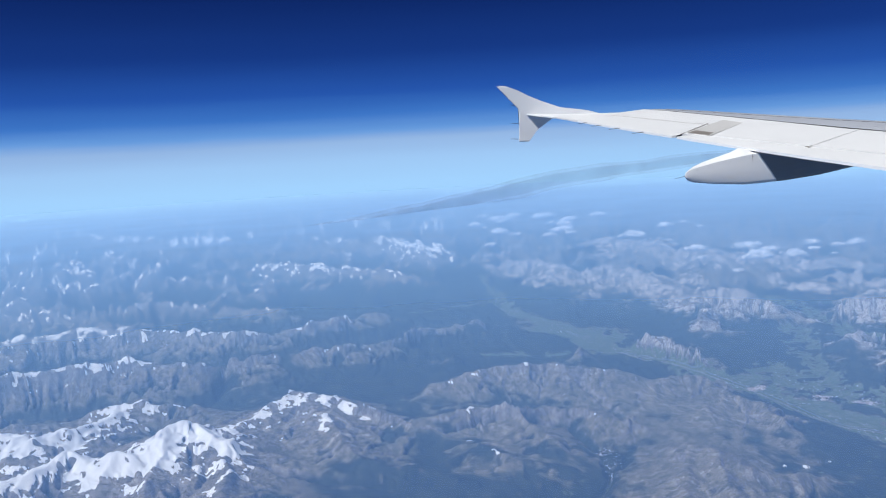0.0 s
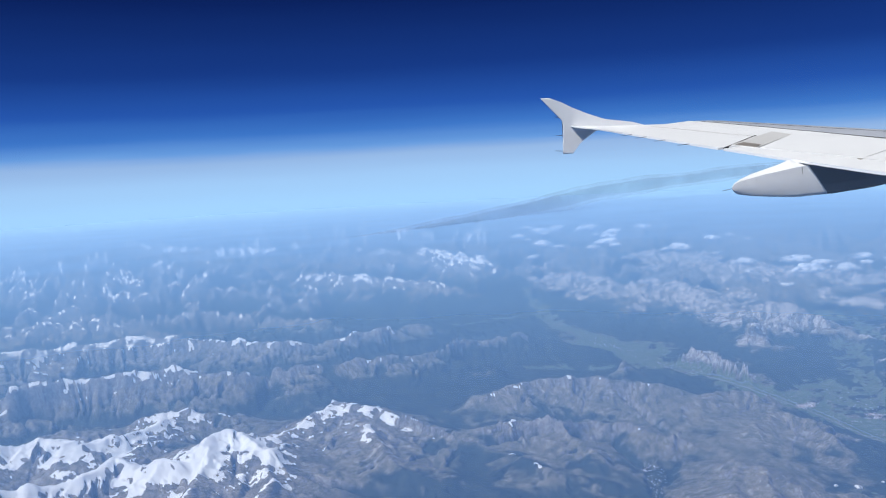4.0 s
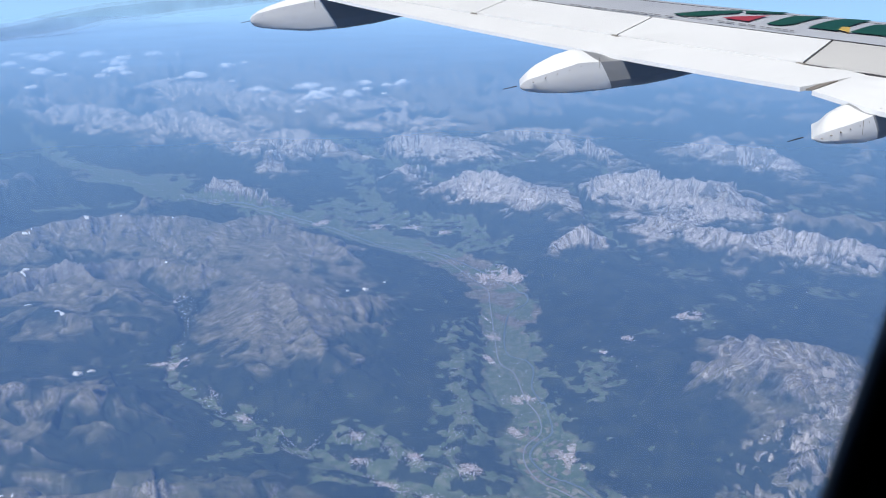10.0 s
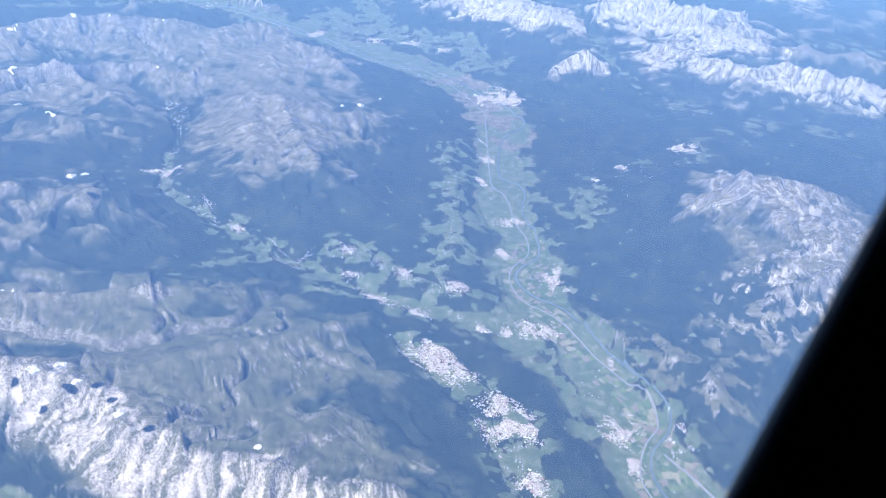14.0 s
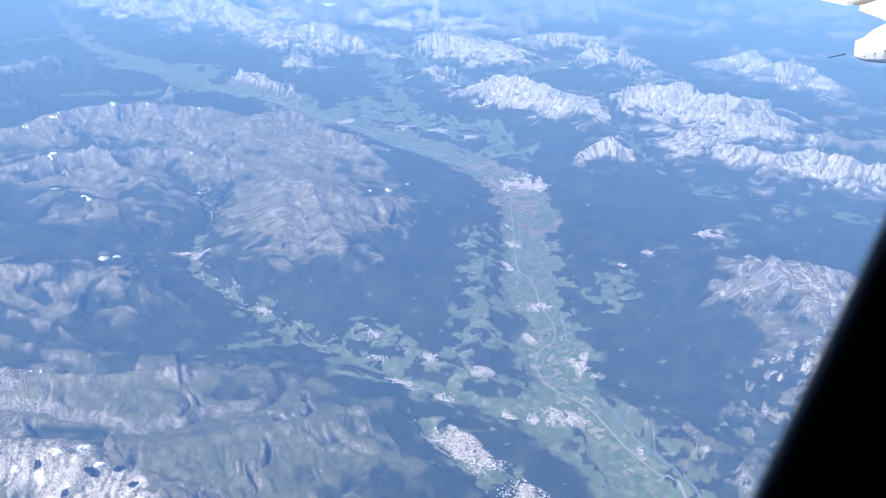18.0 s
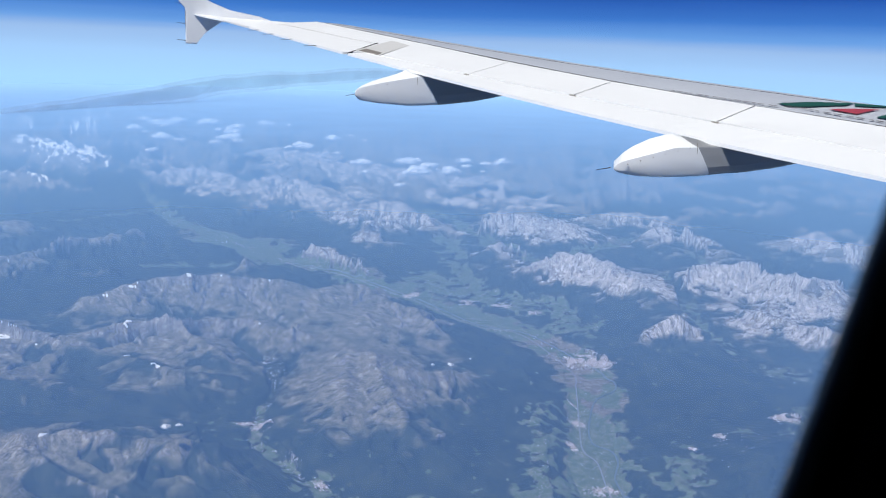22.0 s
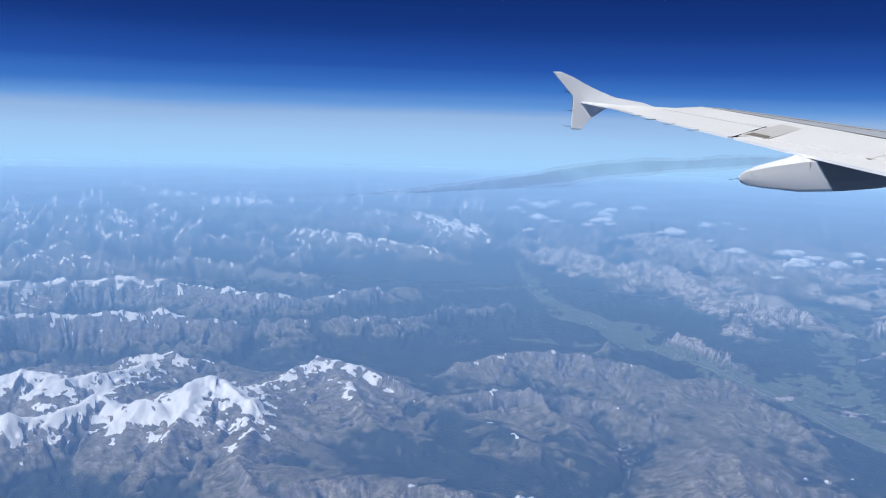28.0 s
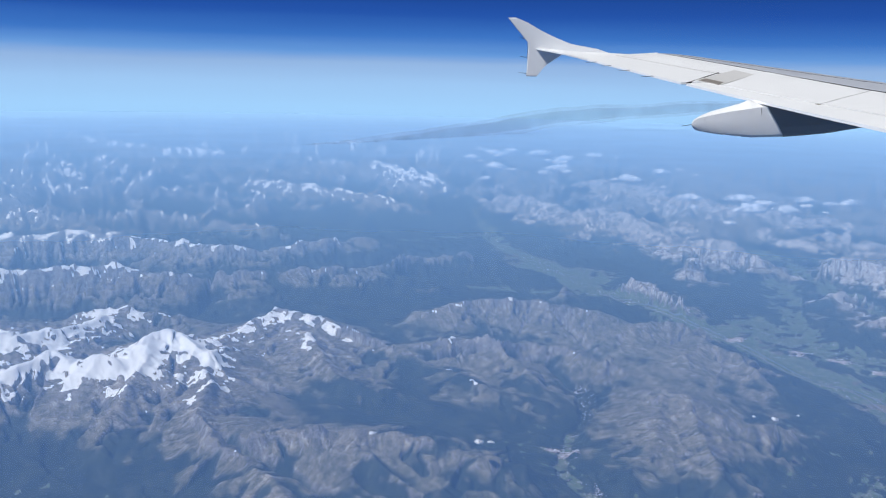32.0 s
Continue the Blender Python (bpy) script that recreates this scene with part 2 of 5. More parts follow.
RIDGES["far_pale_d"] = [(391.9, 374.1, 15.0), (410.7, 376.8, 18.0), (399.4, 349.0, 16.0), (409.9, 341.1, 19.0), (410.2, 322.2, 15.0)]
RIDGES["far_pale_e"] = [(264.4, 449.5, 16.0), (277.3, 449.4, 17.0), (274.1, 428.3, 14.0)]
RIDGES["far_pale_g"] = [(180.1, 879.4, 20.0), (211.9, 755.0, 21.0), (242.5, 692.7, 20.0), (292.7, 662.2, 18.0)]
RIDGES["far_pale_h"] = [(317.1, 474.8, 15.0), (339.2, 465.4, 17.0), (356.9, 456.0, 14.0)]
RIDGES["glacier_spur"] = [(-91.5, 271.1, 28.0), (-88.2, 242.0, 24.0), (-88.0, 230.8, 21.0), (-91.0, 226.8, 19.0)]
RIDGES["glacier_foot"] = [(-71.5, 265.5, 25.0), (-65.8, 241.6, 23.0), (-64.6, 228.2, 21.0), (-55.7, 212.0, 19.5), (-41.9, 196.9, 18.0), (-29.4, 183.0, 17.0), (-18.8, 174.0, 15.0), (-8.0, 171.2, 12.0)]
RIDGES["snow_shoulder"] = [(-53.8, 316.8, 25.0), (-38.2, 281.2, 22.0), (-28.4, 264.0, 18.0), (-12.3, 257.4, 16.0), (3.1, 251.4, 14.0)]
RIDGES["brown_spur"] = [(26.2, 297.2, 20.0), (34.9, 278.2, 17.0), (38.9, 267.1, 13.0)]
RIDGES["dome_spur_b"] = [(81.5, 246.3, 18.5), (78.5, 220.6, 15.0), (81.1, 199.8, 12.0), (88.0, 190.2, 8.0)]
RIDGES["cloud_spur"] = [(-23.6, 217.4, 19.5), (-12.7, 203.7, 16.5), (-0.2, 191.6, 13.5), (10.9, 182.0, 10.0)]
RIDGES["glacier_west"] = [(-187.7, 260.2, 27.0), (-177.1, 274.6, 27.0), (-165.2, 273.6, 28.0), (-155.8, 282.7, 28.0), (-140.4, 277.0, 25.0), (-133.1, 289.8, 26.0), (-126.2, 299.5, 24.0), (-119.2, 337.1, 19.0)]
RIDGES["glacier_mid"] = [(-147.0, 233.6, 25.0), (-136.8, 240.4, 26.0), (-128.9, 246.0, 26.0), (-121.2, 259.5, 27.0), (-108.7, 252.8, 25.0), (-96.6, 253.3, 25.0)]
VALLEYS = {}
VALLEYS["main"] = (7.0, [(93.1, 57.4, 0.0), (97.8, 81.8, 0.0), (104.4, 106.5, 0.0), (105.1, 126.0, 0.0), (111.6, 149.2, 0.0), (123.3, 171.3, 0.0), (142.0, 206.5, 0.0), (173.5, 257.4, 0.0), (165.8, 297.9, 0.0), (150.8, 316.4, 0.0), (139.8, 360.2, 0.0), (124.6, 397.2, 0.0), (109.5, 423.8, 0.0), (96.0, 445.8, 0.0)])
VALLEYS["main_b"] = (5.0, [(96.0, 445.8, 0.0), (82.7, 488.9, 0.0), (68.0, 528.0, 0.5), (50.9, 580.4, 1.0), (41.1, 643.7, 2.0), (38.9, 725.9, 3.0)])
VALLEYS["side"] = (1.5, [(99.8, 123.5, 0.0), (89.0, 136.2, 0.5), (71.8, 150.2, 1.5), (64.0, 166.2, 2.0), (56.2, 177.0, 2.5), (46.1, 201.3, 4.0), (38.4, 223.8, 5.0), (49.9, 250.3, 6.0), (56.5, 277.2, 8.0), (76.1, 294.7, 10.0)])
VALLEYS["terrace"] = (1.8, [(89.4, 144.9, 2.5), (91.7, 156.9, 3.0), (103.3, 170.4, 3.5), (115.7, 192.4, 3.5), (132.2, 223.4, 3.5)])
VALLEYS["terrace_w"] = (1.8, [(89.4, 144.9, 2.5), (79.7, 153.3, 3.0), (77.6, 164.6, 3.5), (67.3, 173.6, 3.0)])
VALLEYS["terrace_s"] = (3.5, [(68.6, 131.6, 2.0), (71.7, 123.1, 2.0), (74.7, 107.7, 2.5), (75.4, 98.7, 2.5), (71.5, 85.9, 2.5), (66.0, 73.7, 2.5)])
VALLEYS["glen"] = (0.5, [(-12.5, 160.8, 10.0), (6.7, 148.0, 9.5), (12.2, 143.3, 9.0), (33.6, 144.9, 7.0), (53.8, 156.3, 4.0), (71.3, 152.3, 2.0)])
VALLEYS["plateau"] = (8.0, [(146.8, 165.1, 5.0), (176.3, 175.8, 6.0), (194.9, 177.1, 6.0), (241.6, 192.5, 6.0), (223.3, 224.0, 6.0)])
VALLEYS["plateau_b"] = (5.0, [(241.6, 192.5, 6.0), (276.4, 161.2, 6.0), (297.5, 145.9, 6.0)])
VALLEYS["behind_snow"] = (2.0, [(-194.6, 347.4, 8.0), (-102.7, 350.2, 7.0), (-94.1, 415.8, 6.0), (-13.9, 433.6, 5.0), (64.7, 438.6, 3.0)])
VALLEYS["between"] = (2.0, [(-320.2, 549.2, 8.0), (-174.0, 535.8, 7.0), (-62.5, 543.8, 6.0), (61.4, 612.8, 4.0)])
VALLEYS["gully"] = (1.0, [(50.6, 257.8, 6.0), (61.9, 278.4, 8.0), (73.7, 293.6, 10.0), (77.6, 320.9, 12.0)])
VALLEYS["flats"] = (10.0, [(156.7, 387.6, 1.0), (165.9, 354.1, 1.5), (194.7, 321.6, 2.0), (190.7, 292.2, 2.0)])
VALLEYS["flats_b"] = (6.0, [(199.8, 465.6, 3.0), (184.8, 404.1, 3.0), (167.5, 357.0, 2.0)])
VALLEYS["pass_"] = (4.0, [(277.3, 351.4, 5.0), (232.2, 264.5, 5.0), (222.6, 221.4, 6.0)])
VALLEYS["north"] = (8.0, [(226.2, 560.5, 4.0), (221.4, 392.1, 4.0), (339.8, 440.3, 5.0), (305.8, 303.1, 5.0), (375.7, 232.8, 5.0)])
VALLEYS["corner"] = (2.0, [(-25.4, 131.1, 4.0), (-9.4, 116.9, 4.0), (5.2, 100.8, 4.0)])
VALLEYS["slope"] = (1.0, [(-16.1, 199.4, 8.0), (13.1, 180.9, 7.0), (41.1, 176.0, 5.0), (52.8, 176.1, 3.0)])
VALLEYS["gorge"] = (1.0, [(-13.9, 256.8, 8.0), (14.4, 239.6, 7.0), (34.1, 234.4, 6.0), (40.2, 232.2, 5.5)])
VALLEYS["hollow"] = (1.5, [(-55.6, 259.3, 11.0), (-26.3, 252.4, 9.0), (0.3, 243.0, 8.0), (18.8, 229.5, 6.5)])
VALLEYS["west_glen"] = (1.5, [(-55.2, 219.4, 10.0), (-34.9, 201.4, 9.0), (-14.3, 188.2, 8.0), (8.6, 173.1, 7.0), (22.6, 157.0, 6.0)])
VALLEYS["west_foot"] = (4.0, [(-102.9, 219.1, 7.0), (-78.2, 195.1, 7.0), (-54.4, 170.2, 6.0), (-35.7, 151.3, 6.0)])

VALLEYS["snow_glen"] = (0.8, [(-43.5, 245.6, 12.0), (-18.1, 249.5, 9.5), (3.9, 245.7, 8.0), (25.3, 239.2, 7.0), (39.1, 231.6, 6.0)])
VALLEYS["high_glen"] = (0.8, [(-29.2, 302.7, 11.0), (-2.2, 291.7, 9.0), (17.9, 299.4, 8.0), (45.3, 295.3, 7.0), (54.8, 276.0, 6.0)])
VALLEYS["back_glen"] = (0.8, [(-83.7, 312.1, 12.0), (-61.6, 381.5, 9.0), (-24.8, 382.7, 7.0), (-0.9, 357.9, 8.0)])
VALLEYS["hill_glen"] = (0.8, [(58.3, 347.8, 9.0), (67.1, 307.1, 8.0), (67.3, 285.4, 7.0), (55.9, 260.9, 6.0)])

RIVER_SIDE = ([57, 82, 106, 126, 149, 171, 206, 257, 297.9, 316.4, 360.2, 397.2, 423.8, 445.8, 488.9, 528.0, 580.4, 643.7, 725.9], [93, 98, 104, 105, 112, 123, 142, 173, 165.8, 150.8, 139.8, 124.6, 109.5, 96.0, 82.7, 68.0, 50.9, 41.1, 38.9])
EARTH = 63710.0


def to_line(x, y, line):
    """Distance to a line of points (with its side), the height of its nearest point, and how far along that lies."""
    best, high, run, total = None, None, None, 0.0
    for (ax, ay, ah), (bx, by, bh) in zip(line, line[1:]):
        dx, dy = bx - ax, by - ay
        long = math.hypot(dx, dy) + 1e-6
        u = np.clip(((x - ax) * dx + (y - ay) * dy) / (long * long), 0, 1)
        d = np.hypot(x - ax - u * dx, y - ay - u * dy)
        h, s = ah + u * (bh - ah), total + u * long
        if best is None:
            best, high, run = d, h, s
        else:
            near = d < best
            best, high, run = np.where(near, d, best), np.where(near, h, high), np.where(near, s, run)
        total += long
    return best, high, run


def raw_terrain(x, y):
    """Height over the valley floor, the distance to the nearest valley floor, and which share is pale limestone."""
    x, y = x.astype(np.float32), y.astype(np.float32)
    far = smooth(300, 900, np.hypot(x, y))
    wx = x + (2.2 + 6 * far) * fbm(x, y, 22, 3, 3) + 0.8 * fbm(x, y, 6, 8, 2)
    wy = y + (2.2 + 6 * far) * fbm(x, y, 22, 5, 3) + 0.8 * fbm(x, y, 6, 9, 2)
    top = np.zeros_like(x)
    weight = np.zeros_like(x) + 1e-9
    dv = np.full_like(x, 1e4)
    for wide, line in VALLEYS.values():
        d, h, _ = to_line(wx, wy, line)
        d = np.maximum(0, d - wide * (0.8 + 0.5 * grain(x / 13, y / 13, 41)))
        k = 1 / (d + 0.6) ** 3
        top, weight, dv = top + k * h, weight + k, np.minimum(dv, d)
    floor = top / weight
    rise, second = np.zeros_like(x), np.zeros_like(x)
    dr = np.full_like(x, 1e4)
    along, away = np.zeros_like(x), np.zeros_like(x)
    for k, line in enumerate(RIDGES.values()):
        d, h, s = to_line(wx, wy, line)
        soft = 0.7
        ds = np.sqrt(d * d + soft * soft) - soft
        tall = np.maximum(h - floor, 0)
        tent = np.clip(1 - ds / (2.1 * tall + 3.0 + 14 * far), 0, 1) ** 1.15
        bank = (1 - ds / (ds + dv + 0.4)) ** 0.75
        up = tall * np.minimum(tent, bank)
        lead = up > rise
        along, away = np.where(lead, s + 61 * k, along), np.where(lead, d, away)
        second = np.maximum(second, np.minimum(rise, up))
        rise = np.maximum(rise, up)
        dr = np.minimum(dr, d)
    # spurs and side valleys that run down from the crests
    bend = 0.8 * fbm(x, y, 16, 210, 3)
    big_cut = np.clip(1 - 2.6 * np.abs(grain(along / (12 + 8 * far) + bend, away / 34, 205)), 0, 1)
    small_cut = np.clip(1 - 2.6 * np.abs(grain(along / (6.5 + 4 * far) + 1.6 * bend, away / 18, 206)), 0, 1)
    side_cut = (0.75 * big_cut ** 1.3 + 0.15 * small_cut ** 1.3 * (1 + 0.8 * smooth(110, 150, x))) * smooth(0.0, 2.5, rise - second)
    rise = rise * (1 + 0.17 * grain(along / 19, away / 60, 207) * smooth(0.0, 3.0, rise - second))
    rise = rise * (1 - (0.80 - 0.3 * far) * side_cut * smooth(0.3, 9 + 10 * far, away))
    known = np.exp(-(np.minimum(dr, dv * 1.3) / 60) ** 2)
    azimuth = np.degrees(np.arctan2(x, y))
    plain = smooth(24, 46, azimuth) * smooth(330, 560, np.hypot(x, y))
    wild = (27 - 17 * plain) * np.clip(ridged(wx, wy, 80, 60, 5) - 0.45, 0, 2) + 2.0
    z = known * (floor + rise) + (1 - known) * wild
    rel = np.clip((z - floor * known) / 14, 0, 1)
    side = smooth(-4, 10, x - np.interp(y, *RIVER_SIDE) + 5 * grain(x / 30, y / 30, 33))
    crest_line = RIDGES["chalk_ridge"]
    front = smooth(2, -2, y - np.interp(x, [q[0] for q in crest_line], [q[1] for q in crest_line]))
    chalk = np.exp(-(to_line(x, y, crest_line)[0] / (4.0 + 12.0 * front * smooth(60, 25, x))) ** 4)
    pale = np.maximum(side, chalk)
    span = 1 + far * 1.5
    gully = ridged(along * 1.0, away * 0.22, 5.5 * span, 140, 4, 0.55) - 0.8
    cut = ridged(wx, wy, 17, 70, 5, 0.46) - 0.9
    calm = 1 - 0.75 * smooth(750, 1150, np.hypot(x, y))
    z = z + calm * rel ** 0.8 * (1.0 + 2.2 * far) * cut + calm * known * rel * (0.50 + 0.05 * pale + 0.15 * chalk + 0.5 * far) * gully * smooth(0, 3, away)
    z = z + rel * (0.4 * fbm(x, y, 9, 75, 3) + 0.30 * (ridged(x, y, 3.2, 80, 3) - 0.8))
    return np.maximum(z, 0), dv, pale, (side_cut - 0.35) * known, along, away


# ---- wear by running water, on a square grid over the nearer mountains ----
GRID_X, GRID_Y, CELL = (-180.0, 310.0), (55.0, 475.0), 0.6


def run_water(z, rounds, drops, steps, seed, bite):
    """Lets drops run down the heights, carry soil away and lay it down; gives the worn heights and where water ran."""
    rng = np.random.default_rng(seed)
    rows, cols = z.shape
    z = z.copy()
    flow = np.zeros(z.size, dtype=np.float32)
    for _ in range(rounds):
        h = z.ravel()
        px, py = rng.random(drops) * (cols - 4) + 1, rng.random(drops) * (rows - 4) + 1
        dx, dy, soil = np.zeros(drops), np.zeros(drops), np.zeros(drops)
        water = np.ones(drops)
        change = np.zeros(z.size)

        def at(qx, qy):
            ix, iy = qx.astype(np.int64), qy.astype(np.int64)
            k = iy * cols + ix
            return k, qx - ix, qy - iy, h[k], h[k + 1], h[k + cols], h[k + cols + 1]

        for _step in range(steps):
            k, fx, fy, a, b, c, d = at(px, py)
            gx, gy = (b - a) * (1 - fy) + (d - c) * fy, (c - a) * (1 - fx) + (d - b) * fx
            level = (a * (1 - fx) + b * fx) * (1 - fy) + (c * (1 - fx) + d * fx) * fy
            norm = np.hypot(gx, gy) + 1e-6
            dx, dy = 0.45 * dx - 0.55 * gx / norm, 0.45 * dy - 0.55 * gy / norm
            norm = np.hypot(dx, dy) + 1e-6
            dx, dy = dx / norm, dy / norm
            qx, qy = np.clip(px + dx, 1, cols - 3), np.clip(py + dy, 1, rows - 3)
            _, ex, ey, a, b, c, d = at(qx, qy)
            drop = level - ((a * (1 - ex) + b * ex) * (1 - ey) + (c * (1 - ex) + d * ex) * ey)
            hold = np.maximum(drop, 0.005) * water * 3.0
            gain = np.where(drop < 0, -np.minimum(-drop, soil), np.where(soil > hold, (hold - soil) * 0.25, np.minimum((hold - soil) * bite, np.maximum(drop, 0) * 0.5)))
            soil = soil + gain
            spot = np.concatenate([k, k + 1, k + cols, k + cols + 1])
            share = np.concatenate([(1 - fx) * (1 - fy), fx * (1 - fy), (1 - fx) * fy, fx * fy])
            change -= np.bincount(spot, share * np.tile(gain, 4), minlength=z.size)
            flow += np.bincount(k, water, minlength=z.size).astype(np.float32)
            px, py, water = qx, qy, water * 0.985
        change = change.reshape(rows, cols)
        soft = change.copy()
        soft[1:-1, 1:-1] = 0.4 * change[1:-1, 1:-1] + 0.15 * (change[:-2, 1:-1] + change[2:, 1:-1] + change[1:-1, :-2] + change[1:-1, 2:])
        z += np.clip(soft, -0.6, 0.4)
    return z, flow.reshape(rows, cols)


def resample(grid, u, v):
    """Reads a grid at fractional rows v and columns u."""
    u, v = np.clip(u, 0, grid.shape[1] - 1.001), np.clip(v, 0, grid.shape[0] - 1.001)
    i, j = u.astype(np.int64), v.astype(np.int64)
    u, v = u - i, v - j
    return (grid[j, i] * (1 - u) + grid[j, i + 1] * u) * (1 - v) + (grid[j + 1, i] * (1 - u) + grid[j + 1, i + 1] * u) * v


def mean_near(grid, r):
    """Mean over a square of 2 r + 1 cells, twice."""
    for axis in (0, 1, 0, 1):
        pad = [(r + 1, r), (0, 0)] if axis == 0 else [(0, 0), (r + 1, r)]
        total = np.cumsum(np.pad(grid, pad, mode="edge"), axis=axis)
        n = grid.shape[axis]
        hi, lo = np.arange(n) + 2 * r + 1, np.arange(n)
        grid = (np.take(total, hi, axis) - np.take(total, lo, axis)) / (2 * r + 1)
    return grid


def wear_down():
    xs, ys = np.arange(*GRID_X, CELL), np.arange(*GRID_Y, CELL)
    gx, gy = np.meshgrid(xs, ys)
    z0 = raw_terrain(gx.ravel(), gy.ravel())[0].reshape(gx.shape).astype(np.float64)
    rough = z0[::3, ::3]
    worn, _ = run_water(rough, 34, 9000, 50, 5, 0.13)
    u, v = np.meshgrid(np.arange(len(xs)) / 3, np.arange(len(ys)) / 3)
    z1 = z0 + resample(worn - rough, u, v)
    z2, flow = run_water(z1, 24, 26000, 44, 6, 0.10)
    flow = np.log1p(flow)
    worn = z2 - z0
    worn = 0.75 * mean_near(worn, 1) + 0.25 * mean_near(worn, 3) - 0.9 * mean_near(worn, 24)
    return worn.astype(np.float32), (flow / np.percentile(flow, 99)).astype(np.float32)


WORN, FLOW = wear_down()


def terrain(x, y):
    """The worn land: height, distance to a valley floor, limestone, gullies, run and fall along the crests, water courses."""
    z, dv, pale, gully, along, away = raw_terrain(x, y)
    u, v = (x - GRID_X[0]) / CELL, (y - GRID_Y[0]) / CELL
    inside = smooth(0, 40, np.minimum(np.minimum(u, len(WORN[0]) - u), np.minimum(v, len(WORN) - v)))
    z = z + inside * (0.62 + 0.38 * pale) * smooth(0.2, 2.0, dv) * np.clip(resample(WORN, u, v), -5.5, 3.0)
    return np.maximum(z, 0), dv, pale, gully, along, away, inside * resample(FLOW, u, v)


# ---- materials of the land ----
def land_material():
    n = Nodes("alpine_land")
    pos = n.place()
    fine, mid, big = n.noise(2.4, 8, 0.65), n.noise(0.5, 6, 0.6), n.noise(0.06, 4)
    sway = n.math("MULTIPLY", n.math("SUBTRACT", mid, 0.5), 2.6)
    slope = n.node("ShaderNodeCombineXYZ", X=n.math("MULTIPLY_ADD", n.attr("run"), 0.85, sway), Y=n.math("MULTIPLY_ADD", n.attr("fall"), 0.26, sway), Z=big)
    steepness = n.ramp(n.math("DIVIDE", n.attr("fall"), 50.0), [(0.25, 1.0), (0.7, 0.0)])
    streak = n.mix(steepness, mid, n.noise(1.0, 7, 0.66, slope))
    patchy = n.math("MULTIPLY_ADD", streak, 0.42, n.math("MULTIPLY_ADD", mid, 0.14, n.math("MULTIPLY", fine, 0.44)))
    stony = n.math("MULTIPLY_ADD", streak, 0.34, n.math("MULTIPLY_ADD", mid, 0.26, n.math("MULTIPLY", fine, 0.40)))
    grass = n.ramp(patchy, [(0.40, (0.045, 0.046, 0.031)), (0.48, (0.125, 0.113, 0.078)), (0.54, (0.265, 0.228, 0.168)), (0.60, (0.50, 0.435, 0.35))])
    grass = n.mix(n.attr("lush"), grass, n.ramp(mid, [(0.25, (0.06, 0.066, 0.036)), (0.5, (0.095, 0.10, 0.056)), (0.75, (0.16, 0.15, 0.10))]))
    rock = n.ramp(stony, [(0.40, (0.06, 0.058, 0.052)), (0.5, (0.17, 0.158, 0.138)), (0.61, (0.44, 0.40, 0.355))])
    lime = n.ramp(stony, [(0.37, (0.10, 0.095, 0.088)), (0.47, (0.30, 0.27, 0.25)), (0.56, (0.56, 0.505, 0.455)), (0.66, (0.78, 0.72, 0.65))])
    wood = n.ramp(fine, [(0.35, (0.008, 0.015, 0.011)), (0.55, (0.022, 0.034, 0.023)), (0.75, (0.058, 0.072, 0.045))])
    wood = n.mix(n.ramp(n.noise(0.14, 5, 0.6), [(0.42, 0.0), (0.66, 0.75)]), wood, (0.044, 0.056, 0.033))
    field = n.ramp(mid, [(0.25, (0.060, 0.088, 0.045)), (0.5, (0.105, 0.135, 0.075)), (0.72, (0.20, 0.205, 0.145))])
    snow = n.ramp(big, [(0.3, (0.80, 0.80, 0.80)), (0.7, (0.92, 0.92, 0.92))])

    def edge(name, centre=0.5, wide=0.12, wobble=0.5):
        v = n.math("ADD", n.attr(name), n.math("MULTIPLY", n.math("SUBTRACT", n.math("MULTIPLY_ADD", fine, 0.6, n.math("MULTIPLY", streak, 0.4)), 0.5), wobble))
        return n.ramp(v, [(centre - wide, 0.0), (centre + wide, 1.0)])

    base = n.mix(edge("rock"), grass, rock)
    base = n.mix(edge("lime", wide=0.16, wobble=0.8), base, lime)
    base = n.mix(edge("wood", wide=0.28, wobble=0.9), base, wood)
    down = n.node("ShaderNodeCombineXYZ", X=n.math("MULTIPLY_ADD", n.attr("run"), 1.5, sway), Y=n.math("MULTIPLY_ADD", n.attr("fall"), 0.10, sway), Z=big)
    chute = n.ramp(n.noise(1.0, 5, 0.6, down), [(0.54, 0.0), (0.68, 0.8)])
    chute = n.math("MULTIPLY", chute, n.ramp(n.attr("wood"), [(0.35, 1.0), (0.8, 0.12)]))
    chute = n.math("MULTIPLY", chute, n.ramp(n.attr("steep"), [(0.2, 0.0), (0.5, 1.0)]))
    pebbles = n.mix(n.attr("lime"), (0.36, 0.33, 0.30), (0.72, 0.68, 0.64))
    base = n.mix(n.math("MULTIPLY", edge("scree", 0.55, 0.25, 0.6), 0.75), base, pebbles)
    base = n.mix(n.math("MULTIPLY", chute, 0.7), base, pebbles)
    base = n.mix(edge("meadow", wide=0.2, wobble=1.0), base, field)
    base = n.mix(edge("snow", wide=0.06, wobble=0.3), base, snow)
    return n.principled(base, 0.9, normal=n.bump(fine, 1.0, 0.35), Specular_IOR_Level=0.15)


LAND = land_material()


